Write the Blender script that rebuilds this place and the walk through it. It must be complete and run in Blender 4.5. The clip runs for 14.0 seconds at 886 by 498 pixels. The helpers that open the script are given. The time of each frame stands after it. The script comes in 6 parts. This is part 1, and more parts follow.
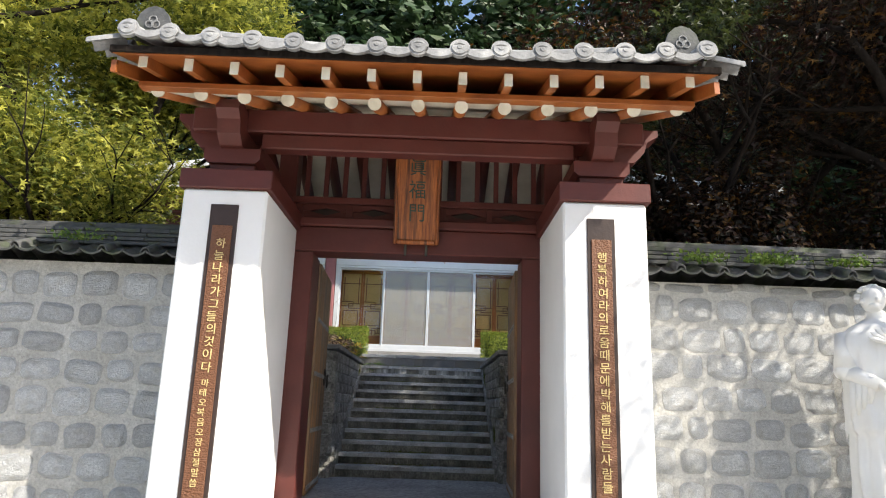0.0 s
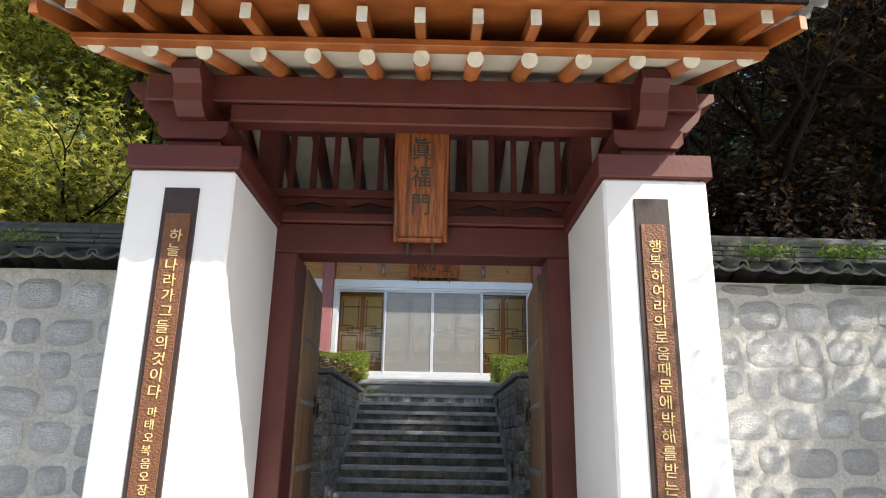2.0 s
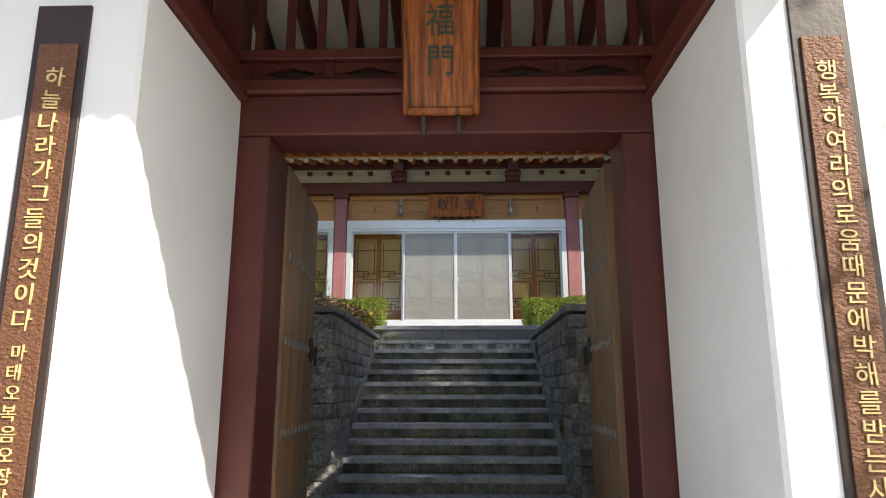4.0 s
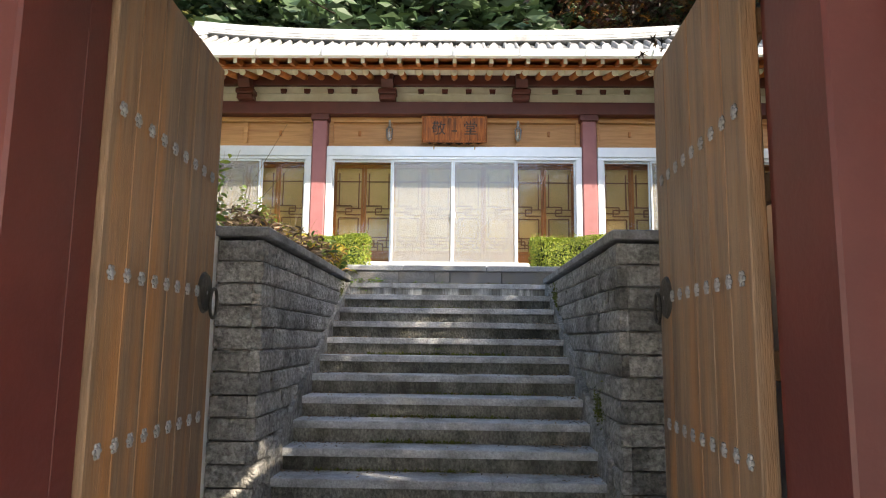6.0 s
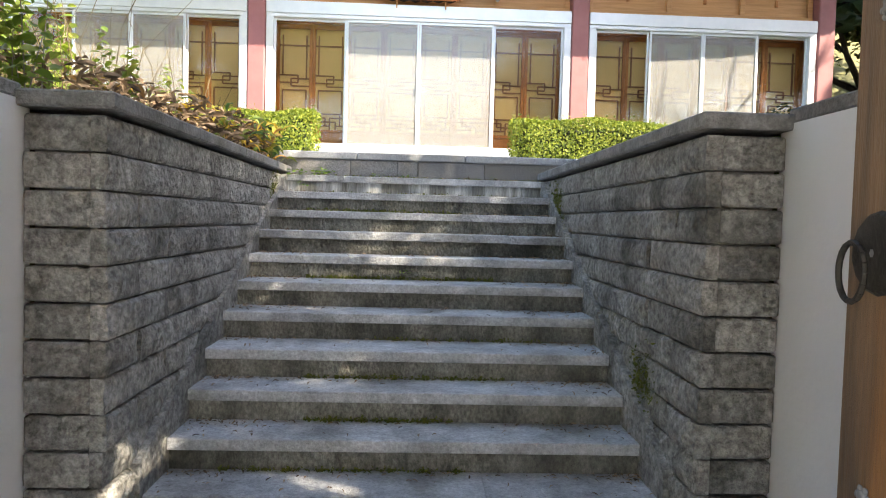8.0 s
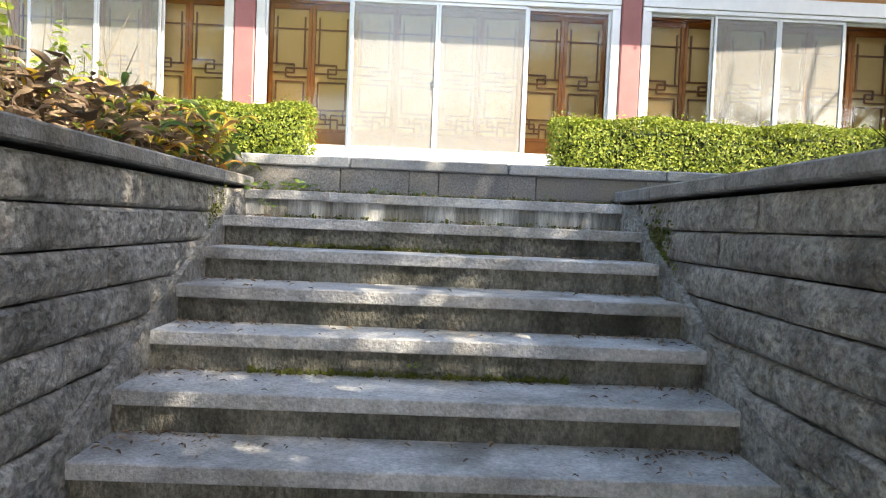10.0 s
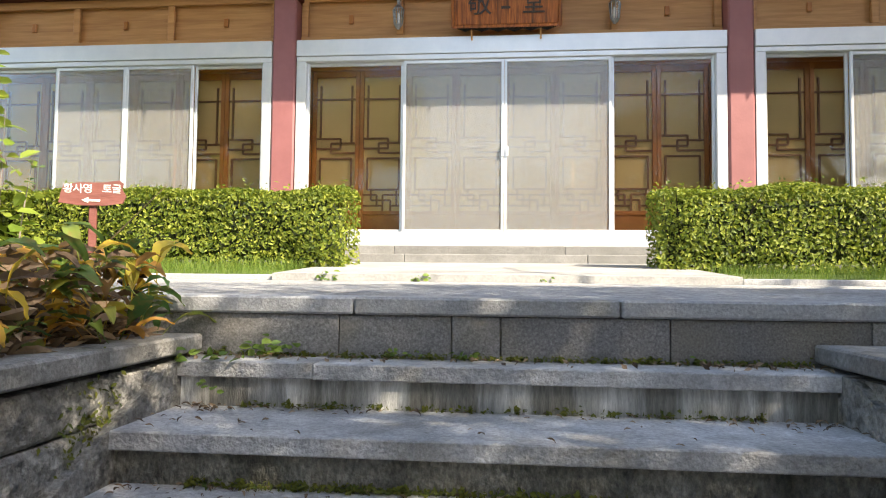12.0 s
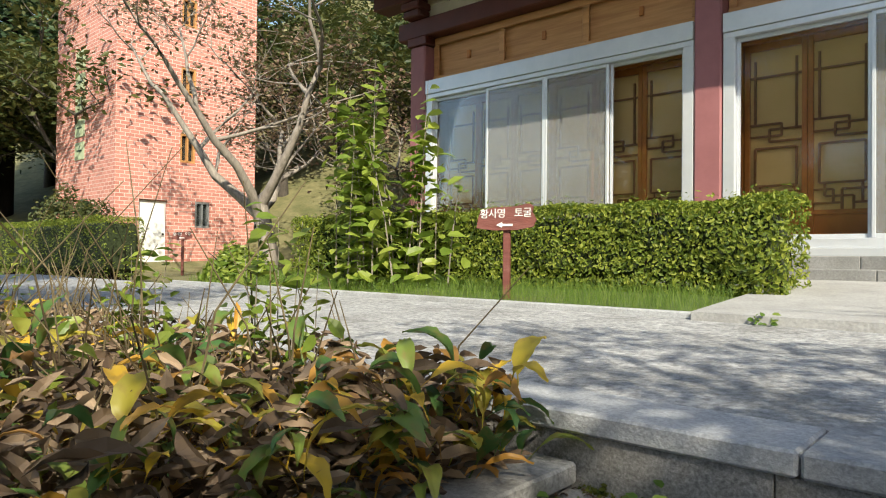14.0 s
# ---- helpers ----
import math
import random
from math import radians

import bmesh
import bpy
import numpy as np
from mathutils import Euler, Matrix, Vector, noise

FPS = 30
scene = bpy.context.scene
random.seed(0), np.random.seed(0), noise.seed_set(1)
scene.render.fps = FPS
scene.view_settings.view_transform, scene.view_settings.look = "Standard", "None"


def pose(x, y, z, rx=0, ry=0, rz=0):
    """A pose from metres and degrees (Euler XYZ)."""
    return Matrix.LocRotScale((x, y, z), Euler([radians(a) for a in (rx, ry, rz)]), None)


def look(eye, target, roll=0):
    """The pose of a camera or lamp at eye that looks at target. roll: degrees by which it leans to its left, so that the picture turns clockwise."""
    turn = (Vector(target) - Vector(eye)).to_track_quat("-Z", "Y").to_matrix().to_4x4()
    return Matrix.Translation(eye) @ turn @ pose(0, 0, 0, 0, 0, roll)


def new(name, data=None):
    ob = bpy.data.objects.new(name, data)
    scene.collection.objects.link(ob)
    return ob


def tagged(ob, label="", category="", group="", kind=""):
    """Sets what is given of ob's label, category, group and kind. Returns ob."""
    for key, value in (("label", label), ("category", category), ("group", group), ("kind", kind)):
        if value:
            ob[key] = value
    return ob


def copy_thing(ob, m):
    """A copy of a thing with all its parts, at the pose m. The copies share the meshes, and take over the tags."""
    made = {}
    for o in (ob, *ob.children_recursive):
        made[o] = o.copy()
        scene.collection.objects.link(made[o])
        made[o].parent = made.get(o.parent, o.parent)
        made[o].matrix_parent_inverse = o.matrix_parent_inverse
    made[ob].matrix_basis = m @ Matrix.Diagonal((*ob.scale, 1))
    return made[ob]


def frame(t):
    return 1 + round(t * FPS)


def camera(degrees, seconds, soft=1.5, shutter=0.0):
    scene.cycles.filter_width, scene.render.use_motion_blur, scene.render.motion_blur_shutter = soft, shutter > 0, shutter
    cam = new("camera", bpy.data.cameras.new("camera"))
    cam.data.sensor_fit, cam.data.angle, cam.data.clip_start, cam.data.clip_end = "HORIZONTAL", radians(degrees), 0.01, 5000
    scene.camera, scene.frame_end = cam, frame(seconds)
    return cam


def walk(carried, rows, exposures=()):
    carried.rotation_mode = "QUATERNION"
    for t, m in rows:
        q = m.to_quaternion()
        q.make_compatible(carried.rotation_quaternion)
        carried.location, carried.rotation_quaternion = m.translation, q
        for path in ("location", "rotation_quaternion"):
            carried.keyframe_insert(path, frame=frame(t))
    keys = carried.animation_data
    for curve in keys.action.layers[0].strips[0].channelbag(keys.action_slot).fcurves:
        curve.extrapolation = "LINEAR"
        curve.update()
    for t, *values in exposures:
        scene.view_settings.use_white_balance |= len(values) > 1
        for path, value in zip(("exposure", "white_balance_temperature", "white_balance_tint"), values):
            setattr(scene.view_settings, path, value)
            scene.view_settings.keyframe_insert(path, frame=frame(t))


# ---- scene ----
cam = camera(66.9, 14.0, soft=1.1)
PATH = [
    (0, (0.205, -5.59, 0.958), (0.222, -3.645, 1.421), 1.9),
    (0.5, (0.219, -5.359, 0.95), (0.233, -3.416, 1.422), 1.6),
    (1, (0.215, -5.064, 0.961), (0.204, -3.127, 1.456), 1.1),
    (1.5, (0.163, -4.745, 0.972), (0.16, -2.818, 1.507), 1.3),
    (2, (0.154, -4.386, 0.966), (0.163, -2.463, 1.513), 1.1),
    (2.5, (0.163, -3.989, 0.981), (0.149, -2.074, 1.555), 0.4),
    (3, (0.121, -3.569, 0.996), (0.108, -1.663, 1.602), 0.2),
    (3.5, (0.12, -3.104, 0.961), (0.105, -1.184, 1.521), -0.1),
    (4, (0.089, -2.629, 0.944), (0.039, -0.674, 1.365), 0.0),
    (6.3, (0.124, -0.155, 1.083), (0.075, 1.829, 1.324), 0.8),
    (6.5, (0.104, -0.01, 1.095), (0.052, 1.978, 1.304), 0.8),
    (7, (0.061, 0.358, 1.23), (0.071, 2.358, 1.274), 0.3),
    (7.2, (0.055, 0.539, 1.256), (0.101, 2.539, 1.246), 0.5),
    (9.5, (-0.038, 2.784, 1.508), (0.055, 4.779, 1.395), 2.0),
    (10, (-0.026, 3.248, 1.547), (0.018, 5.246, 1.473), 2.4),
    (10.5, (-0.002, 3.768, 1.558), (0.059, 5.767, 1.53), 3.0),
    (11, (0.016, 4.261, 1.582), (0.061, 6.26, 1.563), 2.4),
    (11.5, (0.028, 4.65, 1.829), (-0.095, 6.646, 1.828), 1.6),
    (12, (0.043, 4.91, 1.986), (-0.149, 6.898, 2.086), 0.6),
    (12.5, (0.064, 5.146, 2.066), (-0.192, 7.127, 2.157), 0.3),
    (13, (0.011, 5.342, 2.16), (-0.585, 7.25, 2.229), 0.5),
    (13.5, (-0.069, 5.497, 2.273), (-0.965, 7.284, 2.339), -0.2),
    (14, (-0.12, 5.651, 2.366), (-1.441, 7.153, 2.392), 0.6),
]
EXPOSURE = ((0, 0.92, 6800, 10), (2, 0.95, 6800, 10), (3, 0.95, 6850, 9), (4, 0.95, 7000, 9), (6.3, 2.15, 7600, 12), (7.2, 2.42, 7600, 11), (9.3, 2.4, 7800, 9), (10.5, 2.28, 7800, 9), (11.5, 1.9, 7800, 10), (12.5, 1.37, 7500, 10), (14, 0.83, 7150, 5))
walk(cam, [(t, look(eye, target, roll)) for t, eye, target, roll in PATH], EXPOSURE)

# ---- light ----
AZ, EL = radians(54), radians(39.5)
TO_SUN = Vector((math.sin(AZ) * math.cos(EL), -math.cos(AZ) * math.cos(EL), math.sin(EL)))
world = bpy.data.worlds.new("world")
scene.world = world
world.use_nodes = True
wn = world.node_tree.nodes
sky = wn.new("ShaderNodeTexSky")
sky.sky_type, sky.sun_disc = "NISHITA", False
sky.sun_elevation, sky.sun_rotation = EL, math.pi - AZ
wn["Background"].inputs[1].default_value = 0.15
world.node_tree.links.new(sky.outputs[0], wn["Background"].inputs[0])
sun = new("sun", bpy.data.lights.new("sun", "SUN"))
sun.data.energy, sun.data.angle, sun.data.color = 4.2, radians(0.5), (1.0, 0.94, 0.84)
sun.matrix_world = Matrix.Translation((20, -20, 30)) @ TO_SUN.to_track_quat("Z", "Y").to_matrix().to_4x4()


# ---- materials ----
def surface(name, low, high, rough=0.8, scale=6.0, bump=0.15, fine=60.0, metal=0.0, stain=None, stain_amount=0.5, stain_scale=1.2, grain=None, spread=0.0, spec=0.5, streak=0.0, depth=0.02, speck=0.0, speck_scale=55.0):
    """Paint, stone or timber: two tones mixed by noise, a stain, a fine relief, and a shift of tone from piece to piece."""
    m = bpy.data.materials.new(name)
    m.use_nodes = True
    n, l = m.node_tree.nodes, m.node_tree.links
    b = n["Principled BSDF"]
    b.inputs["Roughness"].default_value, b.inputs["Metallic"].default_value = rough, metal
    b.inputs["Specular IOR Level"].default_value = spec
    tc, mp = n.new("ShaderNodeTexCoord"), n.new("ShaderNodeMapping")
    l.new(tc.outputs["Object"], mp.inputs[0])
    if grain:
        mp.inputs["Scale"].default_value = grain
    info = n.new("ShaderNodeObjectInfo")
    far = n.new("ShaderNodeVectorMath")
    far.operation = "MULTIPLY_ADD"
    far.inputs[1].default_value = (1, 1, 1)
    l.new(mp.outputs[0], far.inputs[0])
    shift = n.new("ShaderNodeMath")
    shift.operation = "MULTIPLY"
    shift.inputs[1].default_value = 40.0
    l.new(info.outputs["Random"], shift.inputs[0])
    l.new(shift.outputs[0], far.inputs[2])
    a = n.new("ShaderNodeTexNoise")
    a.inputs["Scale"].default_value, a.inputs["Detail"].default_value, a.inputs["Roughness"].default_value = scale, 6, 0.65
    l.new(far.outputs[0], a.inputs["Vector"])
    ramp = n.new("ShaderNodeValToRGB")
    ramp.color_ramp.elements[0].position, ramp.color_ramp.elements[1].position = 0.32, 0.68
    ramp.color_ramp.elements[0].color, ramp.color_ramp.elements[1].color = (*low, 1), (*high, 1)
    l.new(a.outputs[0], ramp.inputs[0])
    out = ramp.outputs[0]
    if stain:
        s = n.new("ShaderNodeTexNoise")
        s.inputs["Scale"].default_value, s.inputs["Detail"].default_value = stain_scale, 8
        sm = n.new("ShaderNodeMapping")
        sm.inputs["Scale"].default_value = (1, 1, 1 - streak)
        l.new(far.outputs[0], sm.inputs[0])
        l.new(sm.outputs[0], s.inputs["Vector"])
        r = n.new("ShaderNodeMapRange")
        r.inputs[1].default_value, r.inputs[2].default_value, r.inputs[4].default_value = 0.48, 0.7, stain_amount
        l.new(s.outputs[0], r.inputs[0])
        mix = n.new("ShaderNodeMix")
        mix.data_type = "RGBA"
        mix.inputs[7].default_value = (*stain, 1)
        l.new(r.outputs[0], mix.inputs[0])
        l.new(out, mix.inputs[6])
        out = mix.outputs[2]
    if spread:
        hs = n.new("ShaderNodeHueSaturation")
        v = n.new("ShaderNodeMapRange")
        v.inputs[3].default_value, v.inputs[4].default_value = 1 - spread, 1 + spread
        l.new(info.outputs["Random"], v.inputs[0])
        l.new(v.outputs[0], hs.inputs["Value"])
        l.new(out, hs.inputs["Color"])
        out = hs.outputs[0]
    if speck:
        sn, sr, sx = n.new("ShaderNodeTexNoise"), n.new("ShaderNodeMapRange"), n.new("ShaderNodeMix")
        sn.inputs["Scale"].default_value, sn.inputs["Detail"].default_value, sn.inputs["Roughness"].default_value = speck_scale, 5, 0.75
        l.new(far.outputs[0], sn.inputs["Vector"])
        sr.inputs[1].default_value, sr.inputs[2].default_value, sr.inputs[3].default_value, sr.inputs[4].default_value = 0.36, 0.64, 1 - speck, 1 + speck
        l.new(sn.outputs[0], sr.inputs[0])
        sx.data_type, sx.blend_type = "RGBA", "MULTIPLY"
        sx.inputs[0].default_value = 1.0
        l.new(out, sx.inputs[6])
        l.new(sr.outputs[0], sx.inputs[7])
        out = sx.outputs[2]
    l.new(out, b.inputs["Base Color"])
    f = n.new("ShaderNodeTexNoise")
    f.inputs["Scale"].default_value, f.inputs["Detail"].default_value = fine, 5
    l.new(mp.outputs[0], f.inputs["Vector"])
    bp = n.new("ShaderNodeBump")
    bp.inputs["Strength"].default_value, bp.inputs["Distance"].default_value = bump, depth
    l.new(f.outputs[0], bp.inputs["Height"])
    l.new(bp.outputs[0], b.inputs["Normal"])
    return m


def foliage(name, colors, glow=0.35, rough=0.55, single=False, blotch=None):
    """Leaves: a tone of its own for each leaf, light passing through."""
    m = bpy.data.materials.new(name)
    m.use_nodes = True
    n, l = m.node_tree.nodes, m.node_tree.links
    b = n["Principled BSDF"]
    b.inputs["Roughness"].default_value = rough
    geo = n.new("ShaderNodeNewGeometry")
    ramp = n.new("ShaderNodeValToRGB")
    ramp.color_ramp.interpolation = "LINEAR"
    while len(ramp.color_ramp.elements) < len(colors):
        ramp.color_ramp.elements.new(0.5)
    for i, c in enumerate(colors):
        ramp.color_ramp.elements[i].position = i / (len(colors) - 1)
        ramp.color_ramp.elements[i].color = (*c, 1)
    own = n.new("ShaderNodeObjectInfo")
    l.new(own.outputs["Random"] if single else geo.outputs["Random Per Island"], ramp.inputs[0])
    out = ramp.outputs[0]
    if blotch:
        tc, spot, mr, mx = n.new("ShaderNodeTexCoord"), n.new("ShaderNodeTexNoise"), n.new("ShaderNodeMapRange"), n.new("ShaderNodeMix")
        spot.inputs["Scale"].default_value, spot.inputs["Detail"].default_value = 5.0, 6
        spot.noise_dimensions = "4D"
        l.new(tc.outputs["Object"], spot.inputs["Vector"])
        wide = n.new("ShaderNodeMath")
        wide.operation = "MULTIPLY"
        wide.inputs[1].default_value = 50.0
        l.new(own.outputs["Random"], wide.inputs[0])
        l.new(wide.outputs[0], spot.inputs["W"])
        mr.inputs[1].default_value, mr.inputs[2].default_value, mr.inputs[4].default_value = 0.50, 0.68, 0.6
        l.new(spot.outputs[0], mr.inputs[0])
        mx.data_type = "RGBA"
        mx.inputs[7].default_value = (*blotch, 1)
        l.new(mr.outputs[0], mx.inputs[0])
        l.new(out, mx.inputs[6])
        out = mx.outputs[2]
    l.new(out, b.inputs["Base Color"])
    t = n.new("ShaderNodeBsdfTranslucent")
    l.new(out, t.inputs[0])
    mix = n.new("ShaderNodeMixShader")
    mix.inputs[0].default_value = glow
    l.new(b.outputs[0], mix.inputs[1])
    l.new(t.outputs[0], mix.inputs[2])
    l.new(mix.outputs[0], n["Material Output"].inputs[0])
    return m


def pane_material(name, tint, cover, gloss=0.9):
    """A pane that lets light through: cover 0 is clear glass, more is an insect screen's grey weave."""
    m = bpy.data.materials.new(name)
    m.use_nodes = True
    n, l = m.node_tree.nodes, m.node_tree.links
    n.remove(n["Principled BSDF"])
    clear, cloth, shine, fres = n.new("ShaderNodeBsdfTransparent"), n.new("ShaderNodeBsdfDiffuse"), n.new("ShaderNodeBsdfGlossy"), n.new("ShaderNodeFresnel")
    cloth.inputs[0].default_value = (*tint, 1)
    shine.inputs["Roughness"].default_value = 0.02
    fres.inputs[0].default_value = 1.5
    first, second = n.new("ShaderNodeMixShader"), n.new("ShaderNodeMixShader")
    first.inputs[0].default_value = cover
    l.new(clear.outputs[0], first.inputs[1])
    l.new(cloth.outputs[0], first.inputs[2])
    scale = n.new("ShaderNodeMath")
    scale.operation = "MULTIPLY"
    scale.inputs[1].default_value = gloss
    l.new(fres.outputs[0], scale.inputs[0])
    l.new(scale.outputs[0], second.inputs[0])
    l.new(first.outputs[0], second.inputs[1])
    l.new(shine.outputs[0], second.inputs[2])
    l.new(second.outputs[0], n["Material Output"].inputs[0])
    return m


MAROON = surface("maroon paint", (0.085, 0.018, 0.014), (0.12, 0.026, 0.02), 0.5, 3, 0.08, 40, stain=(0.06, 0.014, 0.012), stain_amount=0.5)
PILLAR_RED = surface("dusty red column paint", (0.26, 0.10, 0.105), (0.32, 0.125, 0.13), 0.6, 3, 0.06, 40)
OCHRE = surface("varnished orange timber", (0.30, 0.085, 0.02), (0.42, 0.14, 0.035), 0.42, 5, 0.12, 30, grain=(1, 1, 1), stain=(0.16, 0.045, 0.015), stain_amount=0.6, stain_scale=3, spread=0.15)
HONEY = surface("honey pine boarding", (0.46, 0.22, 0.075), (0.58, 0.30, 0.12), 0.5, 4, 0.08, 30, grain=(0.5, 3, 7), stain=(0.34, 0.14, 0.045), stain_amount=0.6, stain_scale=2.5, spread=0.08)
SIGNWOOD = surface("red-brown varnished board", (0.24, 0.062, 0.014), (0.44, 0.135, 0.03), 0.4, 3, 0.3, 25, grain=(12, 3, 0.9), stain=(0.05, 0.016, 0.008), stain_amount=0.9, stain_scale=2.0, speck=0.25, speck_scale=6)
DOORWOOD = surface("weathered brown door planks", (0.13, 0.084, 0.052), (0.31, 0.195, 0.11), 0.5, 1.6, 0.3, 30, grain=(7, 7, 0.5), stain=(0.46, 0.20, 0.055), stain_amount=0.7, stain_scale=0.9, spread=0.07, speck=0.16, speck_scale=9)
LATTICE = surface("orange-brown lattice wood", (0.36, 0.12, 0.025), (0.48, 0.18, 0.04), 0.4, 5, 0.06, 40, spread=0.1)
PAPER = surface("tan door paper", (0.60, 0.40, 0.15), (0.68, 0.46, 0.19), 0.8, 2, 0.03, 60)
PLASTER = surface("white gate plaster", (0.80, 0.81, 0.82), (0.85, 0.86, 0.87), 0.7, 1.5, 0.12, 35, stain=(0.70, 0.70, 0.69), stain_amount=0.4, stain_scale=0.9)
CREAM = surface("cream eave plaster", (0.62, 0.58, 0.47), (0.72, 0.69, 0.58), 0.8, 4, 0.1, 30, stain=(0.46, 0.42, 0.32), stain_amount=0.4)
ENDPAINT = surface("off-white rafter end paint", (0.66, 0.64, 0.52), (0.76, 0.74, 0.62), 0.7, 9, 0.1, 30, stain=(0.35, 0.30, 0.22), stain_amount=0.5, stain_scale=6)
TILE = surface("grey fired roof tile", (0.17, 0.175, 0.18), (0.30, 0.30, 0.30), 0.75, 9, 0.3, 60, stain=(0.45, 0.45, 0.44), stain_amount=0.6, stain_scale=7, spread=0.2)
DARKTILE = surface("mossy dark roof tile", (0.045, 0.048, 0.05), (0.10, 0.10, 0.10), 0.75, 9, 0.3, 60, stain=(0.07, 0.10, 0.025), stain_amount=0.5, stain_scale=3, spread=0.2)
GRANITE = surface("rough grey granite block", (0.46, 0.48, 0.495), (0.74, 0.75, 0.755), 0.85, 12, 1.0, 20, stain=(0.38, 0.365, 0.32), stain_amount=0.4, stain_scale=3, spread=0.16, depth=0.04, speck=0.22, speck_scale=40)
MORTAR = surface("pale cement mortar", (0.38, 0.375, 0.355), (0.50, 0.495, 0.47), 0.9, 5, 0.6, 30, stain=(0.26, 0.25, 0.22), stain_amount=0.5, speck=0.2, speck_scale=45)
CEMENT = surface("weathered cement block", (0.21, 0.203, 0.185), (0.40, 0.39, 0.368), 0.92, 5, 1.0, 22, stain=(0.06, 0.058, 0.048), stain_amount=0.7, stain_scale=2.6, spread=0.18, streak=0.3, depth=0.06, speck=0.45, speck_scale=30)
COPING = surface("weathered dark coping stone", (0.16, 0.158, 0.152), (0.32, 0.318, 0.315), 0.8, 8, 0.5, 60, stain=(0.08, 0.077, 0.068), stain_amount=0.7, stain_scale=2.4, spread=0.12, speck=0.25, speck_scale=60)
STEPSTONE = surface("grey doorstep stone", (0.19, 0.19, 0.19), (0.27, 0.27, 0.265), 0.8, 8, 0.3, 70, stain=(0.13, 0.13, 0.12), stain_amount=0.6, stain_scale=2.0, spread=0.15, speck=0.2, speck_scale=80)
# Tone raised and blued: the sky's light on the treads is in the colour.
TREAD = surface("worn granite tread paled by sky light", (0.34, 0.345, 0.355), (0.56, 0.565, 0.575), 0.7, 9, 0.6, 70, stain=(0.13, 0.125, 0.11), stain_amount=0.75, stain_scale=2.6, spread=0.10, speck=0.25, speck_scale=60)
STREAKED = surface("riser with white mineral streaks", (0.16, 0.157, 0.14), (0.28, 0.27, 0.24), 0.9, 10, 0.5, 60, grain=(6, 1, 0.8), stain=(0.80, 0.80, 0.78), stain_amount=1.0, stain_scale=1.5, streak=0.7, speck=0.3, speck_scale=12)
# Base set dark against the sky-lit treads; real stains streak over it.
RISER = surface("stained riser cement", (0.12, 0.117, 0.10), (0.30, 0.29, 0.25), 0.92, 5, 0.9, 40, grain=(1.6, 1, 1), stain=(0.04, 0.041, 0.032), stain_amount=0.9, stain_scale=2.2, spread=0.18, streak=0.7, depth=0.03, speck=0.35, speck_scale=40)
DARKGRANITE = surface("speckled dark granite", (0.13, 0.13, 0.135), (0.30, 0.295, 0.30), 0.7, 90, 0.2, 130, stain=(0.27, 0.24, 0.18), stain_amount=0.45, stain_scale=2.5, spread=0.22, speck=0.35, speck_scale=140)
KERB = surface("grey granite kerb", (0.32, 0.33, 0.345), (0.46, 0.47, 0.485), 0.75, 40, 0.3, 90, stain=(0.19, 0.19, 0.18), stain_amount=0.6, stain_scale=2.2, spread=0.10, speck=0.2, speck_scale=90)
CONCRETE = surface("scored grey concrete", (0.24, 0.245, 0.255), (0.46, 0.465, 0.47), 0.9, 14, 1.0, 34, stain=(0.20, 0.20, 0.195), stain_amount=0.7, stain_scale=1.4, speck=0.38, speck_scale=30)
PALECON = surface("pale concrete slab", (0.30, 0.30, 0.30), (0.40, 0.40, 0.395), 0.85, 4, 0.3, 60, stain=(0.25, 0.245, 0.23), stain_amount=0.5, stain_scale=1.6, speck=0.15, speck_scale=50)
ALU = surface("brushed white aluminium", (0.60, 0.63, 0.67), (0.68, 0.70, 0.73), 0.32, 4, 0.03, 80, metal=0.35)
IRON = surface("dark iron", (0.035, 0.033, 0.03), (0.08, 0.075, 0.065), 0.55, 12, 0.3, 60, metal=0.6)
STUD = surface("grey zinc door stud", (0.24, 0.25, 0.26), (0.42, 0.43, 0.44), 0.45, 25, 0.2, 60, metal=0.5)
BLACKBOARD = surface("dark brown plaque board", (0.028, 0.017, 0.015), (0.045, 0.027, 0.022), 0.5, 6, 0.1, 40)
CARVED = surface("chiselled brown plaque wood", (0.13, 0.05, 0.022), (0.19, 0.078, 0.035), 0.5, 60, 0.9, 45, grain=(1, 1, 1.6))
GOLD = surface("gold letter paint", (0.62, 0.46, 0.20), (0.72, 0.56, 0.28), 0.45, 30, 0.1, 60)
GREENINK = surface("dark green letter paint", (0.02, 0.045, 0.03), (0.04, 0.07, 0.05), 0.6, 20, 0.1, 60)
WHITEPAINT = surface("white letter paint", (0.75, 0.75, 0.72), (0.82, 0.82, 0.80), 0.6, 20, 0.05, 60)
MARBLE = surface("white statue stone", (0.74, 0.74, 0.73), (0.82, 0.82, 0.81), 0.6, 3, 0.1, 40, stain=(0.6, 0.6, 0.58), stain_amount=0.4)
SOIL = surface("brown garden soil", (0.05, 0.038, 0.025), (0.10, 0.075, 0.05), 0.95, 9, 0.9, 30)
GRASSGROUND = surface("lawn ground", (0.06, 0.10, 0.02), (0.11, 0.16, 0.035), 0.95, 12, 0.6, 60, stain=(0.14, 0.12, 0.05), stain_amount=0.4)
HILL = surface("dry hillside grass", (0.11, 0.11, 0.045), (0.20, 0.18, 0.085), 0.95, 2.5, 0.9, 12, stain=(0.06, 0.075, 0.02), stain_amount=0.7, stain_scale=0.7)
# Pale tone chosen so the lane throws light up under the gate roof.
EARTH = surface("concrete lane paled for bounce", (0.52, 0.50, 0.46), (0.62, 0.60, 0.56), 0.95, 3, 0.6, 30)
